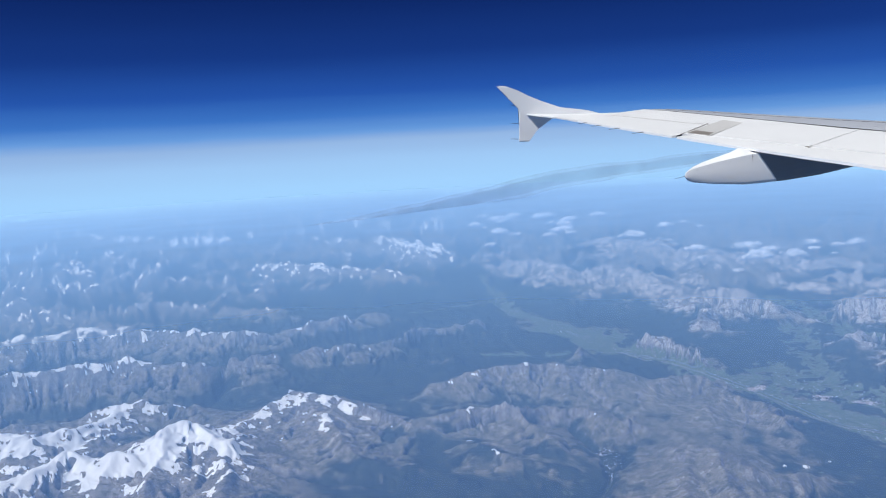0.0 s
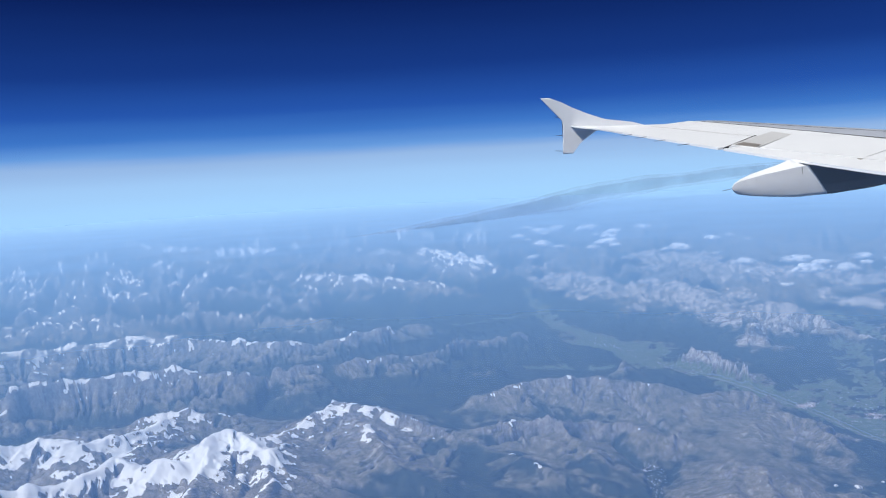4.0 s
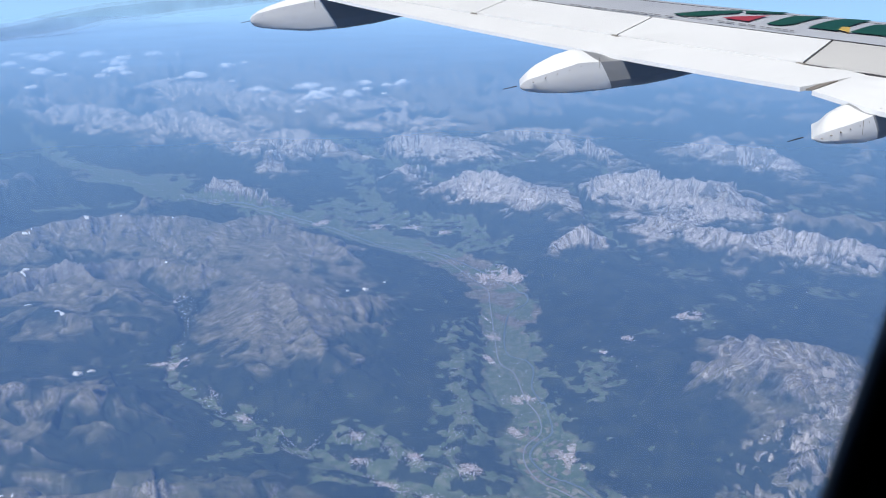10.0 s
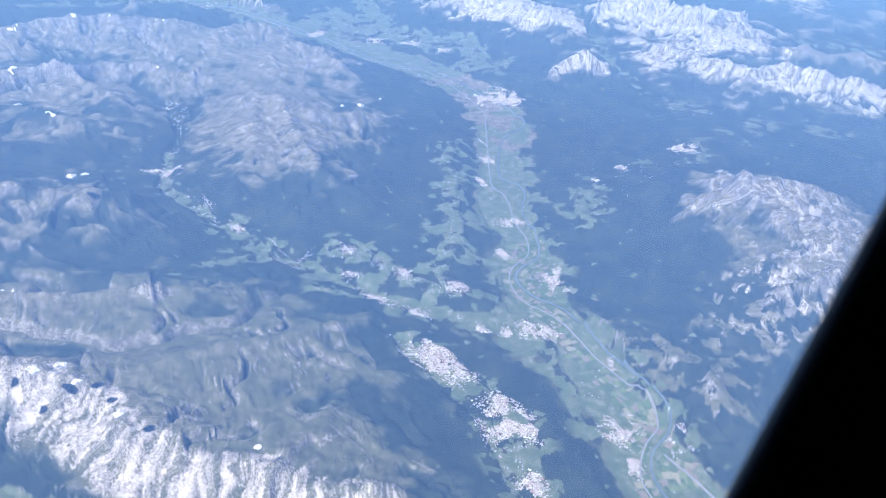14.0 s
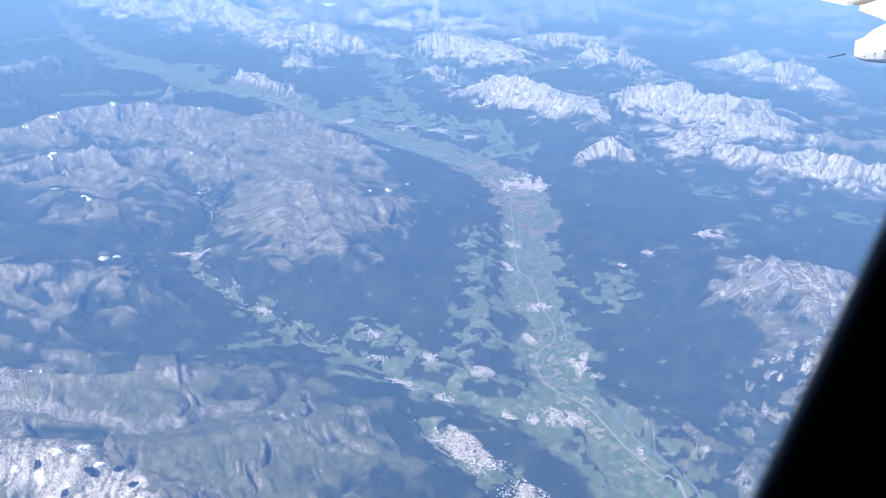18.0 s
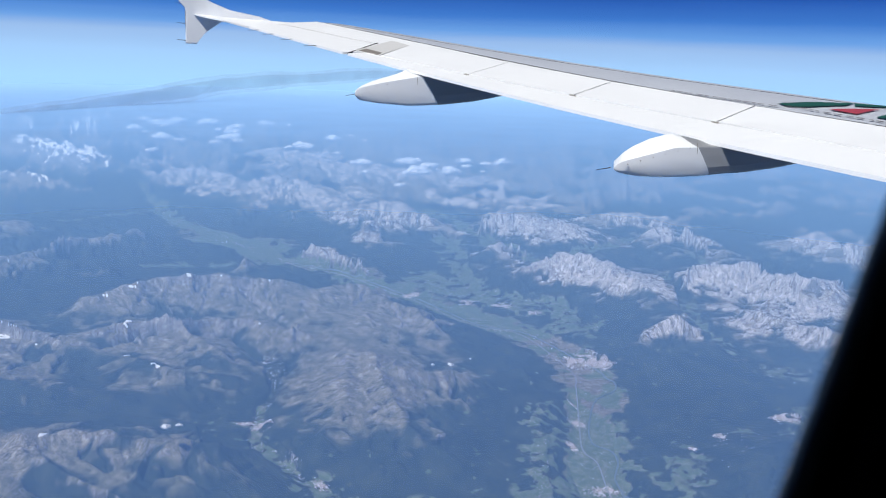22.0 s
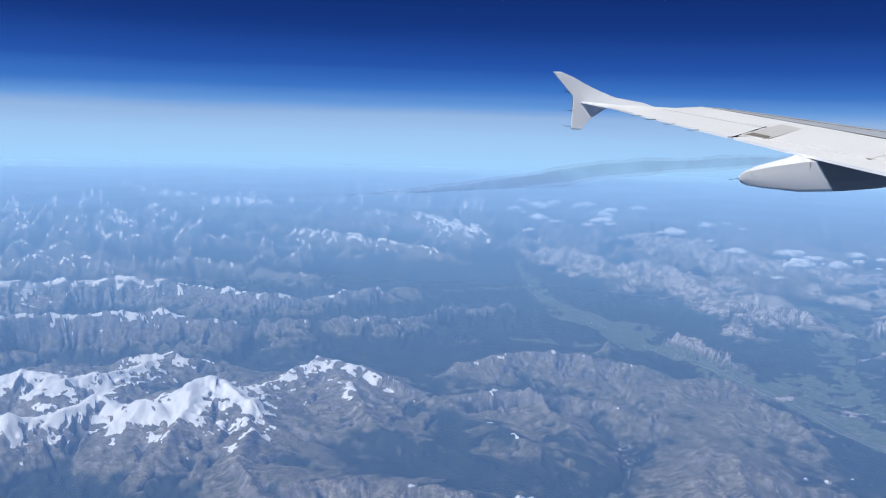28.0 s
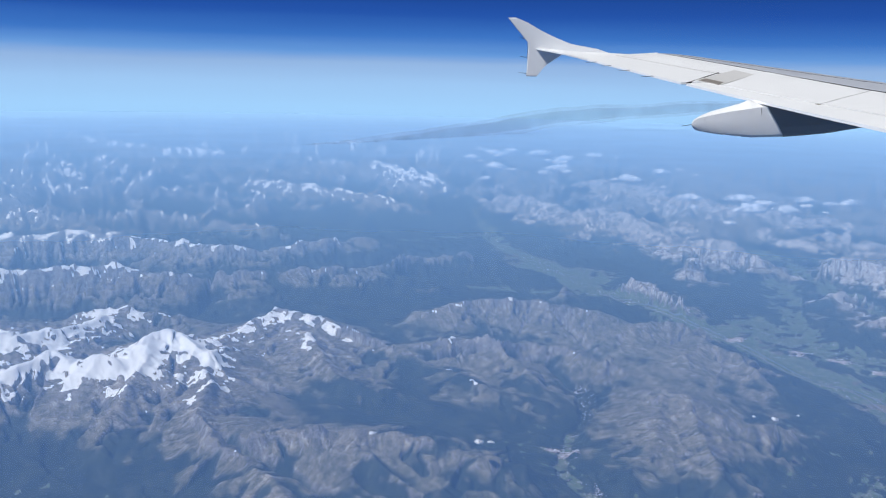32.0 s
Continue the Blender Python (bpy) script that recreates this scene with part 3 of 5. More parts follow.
def build_ground():
    az = np.concatenate([np.arange(-180, -36, 4.0), np.arange(-36, 70, 0.072), np.arange(72, 180.1, 4.0)])
    r = [12.0, 30.0, 45.0]
    r += list(np.linspace(55, 330, 420)) + list(330 * (1000 / 330) ** np.linspace(0, 1, 260)[1:]) + list(1000 * 4.1 ** np.linspace(0, 1, 70)[1:])
    r = np.array(r)
    a, rr = np.meshgrid(np.radians(az), r)
    x, y = (rr * np.sin(a)).astype(np.float32), (rr * np.cos(a)).astype(np.float32)
    z, dv, pale, gully, along, away, flow = [v.reshape(x.shape) for v in terrain(x.ravel(), y.ravel())]
    gr = np.gradient(z, r, axis=0)
    ga = np.gradient(z, np.radians(az), axis=1) / np.maximum(rr, 1)
    steep = np.hypot(gr, ga)
    n1, n2 = fbm(x, y, 14, 90, 4), fbm(x, y, 5, 95, 3)
    south = smooth(-40, 60, -(x - 20)) * smooth(180, 230, y)
    near = smooth(330, 200, np.hypot(x, y))
    chalk = np.exp(-(to_line(x, y, RIDGES["chalk_ridge"])[0] / 15) ** 4) * pale * smooth(60, 40, x)
    blocks = np.exp(-(to_line(x, y, RIDGES["pyramid"])[0] / 9) ** 4) * 0.5 + np.exp(-(to_line(x, y, RIDGES["jagged_rock"])[0] / 10) ** 4)
    bare = np.minimum(1, np.exp(-(to_line(x, y, RIDGES["knolls"])[0] / 12) ** 4) + np.exp(-(to_line(x, y, RIDGES["near_rocks"])[0] / 14) ** 4)) * smooth(-0.15, 0.2, fbm(x, y, 5.5, 170, 4, 0.6))
    tree = 8.6 + (2.2 + 0.8 * near) * pale + 2.6 * smooth(60, -20, x) + 2.6 * smooth(340, 400, y) * (1 - pale) + (1.2 + 1.5 * smooth(70, 30, x)) * smooth(165, 215, y) * smooth(120, 80, x) - 2.6 * pale * smooth(300, 450, np.hypot(x, y)) + 2.6 * n1 + 1.6 * n2 + (3.4 + 2.0 * smooth(70, 30, x)) * gully + 0.8 * smooth(115, 130, x) * smooth(190, 160, y) - 5.5 * chalk - 10.0 * bare - 6.0 * blocks
    side_of_valley = pale * smooth(100, 120, x)
    wood = smooth(3.2, -3.0, z - tree) * smooth(0.25, 0.9, z + 0.5 * n2)
    floor_ = smooth(1.1, 0.1, dv + 0.9 * n2) * smooth(7.2, 5.0, z) * smooth(-0.75, -0.35, n1 + 0.6 * n2)
    wooded = smooth(0.05, 0.30, fbm(x, y, 4.2, 155, 4, 0.6)) * smooth(1.2, 2.2, z)
    floor_ = floor_ * (1 - 0.95 * wooded)
    shelf = smooth(9.0, 3.0, dv) * smooth(6.0, 4.0, z) * smooth(0.12, 0.3, 0.5 * n1 + n2 * 0.9)
    glade = smooth(0.70, 0.85, fbm(x, y, 3.4, 150, 3)) * smooth(10, 7, z) * smooth(330, 260, y)
    meadow = np.maximum(floor_, np.maximum(shelf * 0.9, glade))
    meadow = np.maximum(meadow, 0.85 * smooth(0.9, 0.35, z))
    meadow = np.where((x > 150) & (y < 290), np.maximum(meadow, 0) * smooth(-0.2, 0.3, n1), meadow)
    wood = wood * (1 - meadow)
    crest = np.exp(-(away / 3.5) ** 2) * smooth(13, 18, z)
    rock = smooth(0.55, 1.1, steep + 0.35 * n1) * 0.6 + smooth(19, 27, z + 3 * n2) * 0.6 + 0.35 * crest * smooth(15, 20, z) + 0.15 * near * side_of_valley * smooth(-1, 3, z - tree)
    ribs = fbm(along, away * 0.10, 1.5, 160, 3, 0.6) + 0.5 * smooth(260, 420, np.hypot(x, y))
    lime = pale * smooth(-2.0, 3.0, z - tree + 2.0 * n2) * smooth(3, 8, z) * np.minimum(1, 0.30 + 0.85 * smooth(-0.25, 0.35, ribs + 1.2 * (flow - 0.45)) + 0.12 * chalk) * (1 - 0.6 * near * smooth(100, 120, x) * (1 - 0.3 * bare))
    n3 = fbm(x, y, 6.5, 120, 4, 0.6)
    cold = np.exp(-(np.minimum(np.minimum(to_line(x, y, RIDGES["glacier_ridge"])[0], to_line(x, y, RIDGES["glacier_west"])[0]), to_line(x, y, RIDGES["glacier_mid"])[0]) / 15) ** 2) * smooth(-45, -80, x) + 0.45 * np.exp(-(to_line(x, y, RIDGES["snow_peak"])[0] / 12) ** 2)
    line = 25.6 - 8.5 * cold + (9.0 - 2.0 * np.minimum(cold, 1)) * n3 + 2.2 * smooth(0.8, 1.5, steep) - 2.0 * gully + 30 * smooth(60, 110, x) * smooth(900, 600, y) + 14 * pale
    line = line + 0.5 * smooth(360, 420, y) - 4.0 * smooth(600, 800, y) + 1.5 * smooth(0, 60, x)
    line = line + 7.0 * smooth(700, 900, np.hypot(x, y))
    snow = smooth(-0.8, 0.8, z - line) * (1 - smooth(1.0, 1.9, steep))
    scree = smooth(0.55, 0.95, flow + 0.12 * n2) * smooth(4, 10, z) * (0.6 + 0.4 * pale) * smooth(-5, 3, z - tree + 3 * n1) * smooth(0.25, 0.5, steep)
    scree = np.maximum(scree, chalk * 0.5 * smooth(0.22, 0.5, ribs + 0.4 * n2) * smooth(0, 3, z - tree + 6))
    zz = z - (x ** 2 + y ** 2) / (2 * EARTH)
    rows, cols = x.shape
    verts = np.stack([x, y, zz], -1).reshape(-1, 3)
    i = (np.arange(rows - 1)[:, None] * cols + np.arange(cols - 1)[None, :]).ravel()
    quads = np.stack([i, i + 1, i + cols + 1, i + cols], -1).astype(np.int32)[:, ::-1]
    me = bpy.data.meshes.new("ground")
    me.vertices.add(len(verts))
    me.vertices.foreach_set("co", verts.astype(np.float32).ravel())
    me.loops.add(quads.size)
    me.loops.foreach_set("vertex_index", quads.ravel())
    me.polygons.add(len(quads))
    me.polygons.foreach_set("loop_start", np.arange(0, quads.size, 4, dtype=np.int32))
    me.polygons.foreach_set("use_smooth", np.ones(len(quads), dtype=bool))
    me.update(calc_edges=True)
    for key, v in (("rock", rock), ("lime", lime), ("wood", wood), ("meadow", meadow), ("snow", snow), ("steep", steep), ("scree", scree), ("run", along), ("fall", away), ("lush", 0.4 * smooth(20, 13, z + 3 * n2) * smooth(150, 90, x) + 0.6 * smooth(18, 12.5, z + 2.5 * n1) * smooth(215, 172, y + 14 * n1) * smooth(-50, 30, x + 25 * n1))):
        me.attributes.new(key, "FLOAT", "POINT").data.foreach_set("value", v.astype(np.float32).ravel())
    me.materials.append(LAND)
    return tagged(new("ground", me), "alpine land with brown peaks, dark forest and green valleys", "ground", kind="structure")


build_ground()


# ---- sky, and a sheet with distance haze painted in ----
def sky_material():
    n = Nodes("far_sky")
    rel = n.node("ShaderNodeVectorMath", settings=[("operation", "SUBTRACT")], i0=n.place(), i1=(0, 0, EYE_Z))
    way = n.node("ShaderNodeVectorMath", settings=[("operation", "NORMALIZE")], i0=rel)
    sep = n.node("ShaderNodeSeparateXYZ", 2, i0=way)
    flat = n.node("ShaderNodeVectorMath", settings=[("operation", "MULTIPLY")], i0=way, i1=(1.2, 1.2, 26))
    streak = n.noise(2.2, 5, 0.6, flat)
    el = n.math("MULTIPLY_ADD", n.math("SUBTRACT", streak, 0.5), 0.012, sep)
    u = n.math("MULTIPLY_ADD", el, 1.6, 0.2)  # -0.125 .. 0.5 becomes 0 .. 1
    stops = [(0.085, (0.295, 0.53, 0.835)), (0.14, (0.31, 0.545, 0.83)), (0.185, (0.295, 0.49, 0.76)), (0.222, (0.25, 0.39, 0.64)), (0.240, (0.115, 0.275, 0.60)), (0.27, (0.040, 0.150, 0.47)), (0.31, (0.016, 0.076, 0.34)), (0.38, (0.007, 0.035, 0.195)), (0.50, (0.003, 0.014, 0.095)), (1.0, (0.002, 0.008, 0.05))]
    glow = n.node("ShaderNodeEmission", Color=n.ramp(u, stops), Strength=1.0)
    return n.done(glow)


def build_sky():
    bm = bmesh.new()
    rings = []
    for el in (-9, -5, -2, 0, 1.5, 3, 5, 8, 12, 17):
        c, s = 4550 * math.cos(radians(el)), 4550 * math.sin(radians(el))
        rings.append([bm.verts.new((c * math.sin(k * math.tau / 96), c * math.cos(k * math.tau / 96), EYE_Z + s)) for k in range(96)])
    for lo, hi in zip(rings, rings[1:]):
        for k in range(96):
            bm.faces.new((lo[k], lo[(k + 1) % 96], hi[(k + 1) % 96], hi[k]))
    return tagged(part("backdrop", bm, sky_material(), shade=True), "deep blue sky over a pale band of haze", "sky", kind="structure")


build_sky()


def painted_haze_material():
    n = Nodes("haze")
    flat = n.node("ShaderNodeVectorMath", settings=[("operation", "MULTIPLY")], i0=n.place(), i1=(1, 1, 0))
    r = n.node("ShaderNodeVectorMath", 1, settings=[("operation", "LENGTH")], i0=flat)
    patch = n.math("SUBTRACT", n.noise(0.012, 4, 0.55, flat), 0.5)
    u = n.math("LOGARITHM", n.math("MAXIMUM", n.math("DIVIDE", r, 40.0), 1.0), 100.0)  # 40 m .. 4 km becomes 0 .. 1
    # aerial haze painted in: opacity and pale tint grow with distance from the middle
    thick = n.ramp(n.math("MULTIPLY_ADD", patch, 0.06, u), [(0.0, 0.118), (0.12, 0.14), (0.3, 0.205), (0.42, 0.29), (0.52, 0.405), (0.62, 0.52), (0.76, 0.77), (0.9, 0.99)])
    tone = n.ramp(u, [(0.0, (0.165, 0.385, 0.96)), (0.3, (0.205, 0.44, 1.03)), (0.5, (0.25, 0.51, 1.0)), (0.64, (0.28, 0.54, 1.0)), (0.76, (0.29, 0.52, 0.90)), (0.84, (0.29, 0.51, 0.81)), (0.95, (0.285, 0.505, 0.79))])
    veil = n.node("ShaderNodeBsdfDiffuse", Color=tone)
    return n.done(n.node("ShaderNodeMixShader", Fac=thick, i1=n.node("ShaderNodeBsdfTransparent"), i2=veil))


# one added sheet stands in for the depth of hazy air
def build_haze_sheet():
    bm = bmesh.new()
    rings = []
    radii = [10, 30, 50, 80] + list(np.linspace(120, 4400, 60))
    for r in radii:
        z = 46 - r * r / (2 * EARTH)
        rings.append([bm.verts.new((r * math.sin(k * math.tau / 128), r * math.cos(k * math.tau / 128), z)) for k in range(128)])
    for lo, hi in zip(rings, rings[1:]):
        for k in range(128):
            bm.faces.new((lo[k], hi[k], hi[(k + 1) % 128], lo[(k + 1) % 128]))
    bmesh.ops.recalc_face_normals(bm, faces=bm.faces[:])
    return tagged(part("painted_haze_sheet", bm, painted_haze_material(), shade=True), "blue sheet with distance haze painted in, over the mountains", "haze", kind="stuff")


build_haze_sheet()

# ---- the aircraft ----
def paint(name, colour, rough=0.35, dirt=0.12, scale=2.0):
    n = Nodes(name)
    spots = n.noise(scale, 6, 0.6)
    streaks = n.noise(1.0, 4, 0.6, n.node("ShaderNodeVectorMath", settings=[("operation", "MULTIPLY")], i0=n.place(), i1=(1.2, 9, 4)))
    soil = n.math("MULTIPLY", n.ramp(n.math("MULTIPLY", spots, streaks), [(0.12, 1.0), (0.4, 0.0)]), dirt)
    dark = tuple(c * 0.45 for c in colour)
    return n.principled(n.mix(soil, colour, dark), n.math("MULTIPLY_ADD", spots, 0.2, rough - 0.1), normal=n.bump(n.noise(30, 2), 0.05, 0.004))


WHITE = paint("white_paint", (0.78, 0.795, 0.82))
GREY = paint("grey_wing_paint", (0.47, 0.50, 0.56), 0.32)
LIGHT_GREY = paint("light_grey_paint", (0.58, 0.58, 0.58))
# darker grey that paints the wing's shadow on the fairing fronts
FAIRING_SHADE = paint("fairing_shade_grey", (0.26, 0.27, 0.29), 0.4)
DARK = paint("dark_seal", (0.03, 0.03, 0.035), 0.6)
LETTER = paint("dark_grey_lettering", (0.16, 0.16, 0.17), 0.5)
METAL = paint("bare_metal", (0.22, 0.20, 0.18), 0.4)
GREEN = paint("green_paint", (0.012, 0.075, 0.055), 0.4)
RED = paint("red_paint", (0.36, 0.05, 0.07), 0.4)
YELLOW = paint("yellow_paint", (0.55, 0.38, 0.10), 0.4)
CABIN = paint("cabin_plastic", (0.40, 0.41, 0.46), 0.7)


# spanwise stations: trailing edge, flap hinge, spar seam and leading edge, x and height over the eye
SPAN = [0.4, 2.5, 3.7, 4.1, 4.8, 5.8, 7.0, 8.5, 10.0, 11.4, 12.6, 13.8, 14.6, 15.3]
TE_X, TE_Z = [5.5, 5.08, 4.84, 4.76, 4.62, 4.42, 4.18, 3.88, 3.58, 3.3, 3.06, 2.82, 2.66, 2.52], [-0.895, -0.765, -0.691, -0.668, -0.623, -0.551, -0.453, -0.318, -0.172, -0.03, 0.095, 0.221, 0.305, 0.379]
SEAM_X, SEAM_Z = [7.473, 6.947, 6.646, 6.546, 6.387, 6.12, 5.794, 5.423, 5.088, 4.794, 4.544, 4.28, 4.087, 3.91], [-0.776, -0.639, -0.56, -0.534, -0.491, -0.423, -0.332, -0.202, -0.059, 0.082, 0.206, 0.33, 0.413, 0.483]
LE_X, LE_Z = [10.167, 9.271, 8.759, 8.588, 8.29, 7.863, 7.346, 6.711, 6.143, 5.663, 5.278, 4.897, 4.635, 4.395], [-0.784, -0.626, -0.536, -0.506, -0.454, -0.379, -0.295, -0.176, -0.044, 0.088, 0.206, 0.325, 0.404, 0.473]
HINGE_Y, HINGE_X = [0.4, 2.5, 3.7, 4.1, 4.8, 5.8, 7.0, 8.5, 10.0, 11.2], [6.32, 5.835, 5.558, 5.465, 5.333, 5.073, 4.73, 4.32, 3.918, 3.60]
AIL_Y, AIL_X = [11.4, 12.6, 13.8, 14.6, 15.2], [4.24, 3.857, 3.558, 3.339, 3.171]


def te(y):
    return float(np.interp(y, SPAN, TE_X))


def spar(y):
    return float(np.interp(y, SPAN, SEAM_X))


def le(y):
    return float(np.interp(y, SPAN, LE_X))


def flap_hinge(y):
    return float(np.interp(y, HINGE_Y, HINGE_X))


def aileron_hinge(y):
    return float(np.interp(y, AIL_Y, AIL_X))


def skin(y, x):
    """Height of the upper skin over the eye's height."""
    tz, bz, lz = (float(np.interp(y, SPAN, v)) for v in (TE_Z, SEAM_Z, LE_Z))
    a, b, c = te(y), spar(y), le(y)
    if x < b:
        u = (x - a) / (b - a)
        return tz + (bz - tz) * u
    u = (x - b) / (c - b)
    if u < 1:
        return bz + (lz - bz) * u + 0.012 * (c - b) * math.sin(math.pi * u)
    return lz - 0.05 * (u - 1) - 0.9 * (u - 1) ** 2


def on_wing(y, x, lift=0.0):
    return Vector((x, y, EYE_Z + skin(y, x) + lift))


def panel(name, y0, y1, x0, x1, material, parent, lift=0.006, thick=0.03, label="", n=8, m=3):
    """A curved plate on the wing; x0 and x1 are functions of y."""
    bm = bmesh.new()
    grid, under = [], []
    for i in range(n + 1):
        y = y0 + (y1 - y0) * i / n
        a, b = x0(y), x1(y)
        grid.append([bm.verts.new(on_wing(y, a + (b - a) * j / m, lift)) for j in range(m + 1)])
        under.append([bm.verts.new(on_wing(y, a + (b - a) * j / m, lift - thick)) for j in range(m + 1)])
    return plate_mesh(name, bm, grid, under, material, parent, label)


def plate_mesh(name, bm, grid, under, material, parent, label=""):
    n, m = len(grid) - 1, len(grid[0]) - 1
    for i in range(n):
        for j in range(m):
            bm.faces.new((grid[i][j], grid[i][j + 1], grid[i + 1][j + 1], grid[i + 1][j]))
            bm.faces.new((under[i][j], under[i + 1][j], under[i + 1][j + 1], under[i][j + 1]))
    for i in range(n):
        bm.faces.new((grid[i][0], grid[i + 1][0], under[i + 1][0], under[i][0]))
        bm.faces.new((grid[i][m], under[i][m], under[i + 1][m], grid[i + 1][m]))
    for j in range(m):
        bm.faces.new((grid[0][j], under[0][j], under[0][j + 1], grid[0][j + 1]))
        bm.faces.new((grid[n][j], grid[n][j + 1], under[n][j + 1], under[n][j]))
    bmesh.ops.recalc_face_normals(bm, faces=bm.faces[:])
    return part(name, bm, material, parent, label)


def skewed(name, near, far, material, parent, lift=0.012, thick=0.024, label="", n=6, m=4):
    """A four-cornered plate: near and far are its inboard and outboard edges, each from the hinge to the spar, as (y, x)."""
    bm = bmesh.new()
    grid, under = [], []
    for i in range(n + 1):
        u, row, low = i / n, [], []
        for j in range(m + 1):
            v = j / m
            y, x = [(near[0][k] * (1 - v) + near[1][k] * v) * (1 - u) + (far[0][k] * (1 - v) + far[1][k] * v) * u for k in (0, 1)]
            row.append(bm.verts.new(on_wing(y, x, lift)))
            low.append(bm.verts.new(on_wing(y, x, lift - thick)))
        grid.append(row)
        under.append(low)
    return plate_mesh(name, bm, grid, under, material, parent, label)


wing = tagged(new("airliner_wing"), "white and grey airliner wing with flap fairings and a tip fence", "wing")
wing.location = (0, 0, 0)


def build_wing_box():
    bm = bmesh.new()
    rings = []
    for i in range(51):
        y = 0.4 + 14.95 * i / 50
        a = te(y) + 0.16 if y > 3.75 else te(y) + 0.45
        b, c = spar(y), le(y)
        xs = [a + (b - a) * j / 6 for j in range(7)] + [b + (c - b) * j / 8 for j in range(1, 9)] + [c + (c - b) * u for u in (0.06, 0.12)]
        top = [on_wing(y, x, -0.012) for x in xs]
        nose, chord = xs[-1], xs[-1] - a
        low = []
        for j in range(11, 0, -1):
            u = j / 12
            p = on_wing(y, min(a + chord * u, c), -0.02)
            low.append(Vector((a + chord * u, y, p.z - min(chord * 0.10 * math.sin(math.pi * u ** 0.8) ** 0.8, 0.16 * chord * u))))
        rings.append([bm.verts.new(p) for p in top + low])
    for p, q in zip(rings, rings[1:]):
        for k in range(len(p)):
            bm.faces.new((p[k], p[(k + 1) % len(p)], q[(k + 1) % len(p)], q[k]))
    bm.faces.new(rings[0])
    bm.faces.new(rings[-1][::-1])
    bmesh.ops.recalc_face_normals(bm, faces=bm.faces[:])
    return part("wing_box", bm, GREY, wing, "grey metal upper skin", shade=True)


build_wing_box()
# flaps, aileron and the fixed plates round them
panel("flap", 3.74, 11.24, te, lambda y: flap_hinge(y) - 0.004, WHITE, wing, 0.008, 0.03, "white outboard flap", 20, 3)
panel("aileron", 11.38, 15.1, te, lambda y: aileron_hinge(y) - 0.02, WHITE, wing, 0.008, 0.03, "white aileron", 14, 3)
panel("tip_panel", 11.75, 15.15, lambda y: aileron_hinge(y) + 0.02, lambda y: spar(y) - 0.03, WHITE, wing, 0.008, 0.02, "white fixed panel ahead of the aileron", 12, 3)
panel("aileron_seal", 11.6, 15.1, lambda y: aileron_hinge(y) - 0.018, lambda y: aileron_hinge(y) + 0.018, METAL, wing, 0.003, 0.014, "", 12, 1)
SEAMS = [((4.231, 5.451), (4.66, 6.35)), ((5.877, 5.064), (6.36, 5.93)), ((7.52, 4.62), (8.10, 5.46)), ((9.121, 4.149), (9.83, 5.06)), ((10.893, 3.662), (11.723, 4.389))]
for near, far in zip(SEAMS, SEAMS[1:]):
    gap = 0.008
    skewed("spoiler", [(near[0][0] + gap, near[0][1] + 0.022), (near[1][0] + gap, near[1][1])], [(far[0][0] - gap, far[0][1] + 0.022), (far[1][0] - gap, far[1][1])], WHITE, wing, 0.014, 0.02)
for low, high in SEAMS[:4]:
    skewed("spoiler_gap", [(low[0] - 0.012, low[1] + 0.01), (high[0] - 0.012, high[1] + 0.01)], [(low[0] + 0.012, low[1] + 0.01), (high[0] + 0.012, high[1] + 0.01)], DARK, wing, 0.006, 0.01, n=1)
    skewed("hinge_bracket", [(low[0] - 0.05, low[1] - 0.03), (low[0] - 0.05, low[1])], [(low[0] + 0.03, low[1] - 0.03), (low[0] + 0.03, low[1])], METAL, wing, 0.013, 0.012, n=1, m=1)
panel("hinge_seal", 4.2, 10.9, lambda y: flap_hinge(y) - 0.004, lambda y: flap_hinge(y) + 0.020, METAL, wing, 0.002, 0.02, "", 16, 1)
panel("spar_seam", 4.3, 14.9, lambda y: spar(y) - 0.03, lambda y: spar(y) + 0.03, DARK, wing, 0.004, 0.02, "dark seam along the wing box", 24, 1)
skewed("fixed_strip", [(9.83, 5.045), (9.85, 5.06)], [(11.73, 4.40), (11.95, 4.66)], WHITE, wing, 0.009, 0.02, "white fixed strip beside the spar seam")
skewed("outer_plate", [(10.90, 3.67), (11.715, 4.39)], [(11.47, 3.51), (12.28, 4.32)], LIGHT_GREY, wing, 0.016, 0.02, "grey plate between flap and aileron")
skewed("outer_slot", [(10.93, 3.66), (11.10, 3.77)], [(11.40, 3.54), (11.52, 3.68)], METAL, wing, 0.022, 0.01, "brown bare metal slot", 2, 2)
skewed("aileron_gap", [(11.25, 3.34), (12.12, 4.05)], [(11.28, 3.335), (12.15, 4.045)], DARK, wing, 0.012, 0.02, n=2)
skewed("inner_plate", [(3.45, 5.60), (3.95, 6.50)], [(4.21, 5.46), (4.645, 6.35)], LIGHT_GREY, wing, 0.013, 0.02, "light grey panel at the flap end")
skewed("plate_edge", [(3.45, 5.555), (3.46, 5.595)], [(4.20, 5.42), (4.205, 5.452)], DARK, wing, 0.008, 0.01, n=3, m=1)
for k in range(4):
    a = 0.035 * k
    skewed("flap_end_slat", [(3.66 - 0.6 * a, 4.87 + a), (3.80 - 0.6 * a, 5.47 + a)], [(3.70 - 0.6 * a, 4.84 + a), (3.83 - 0.6 * a, 5.45 + a)], METAL, wing, 0.004 - 0.008 * k, 0.012, n=1)


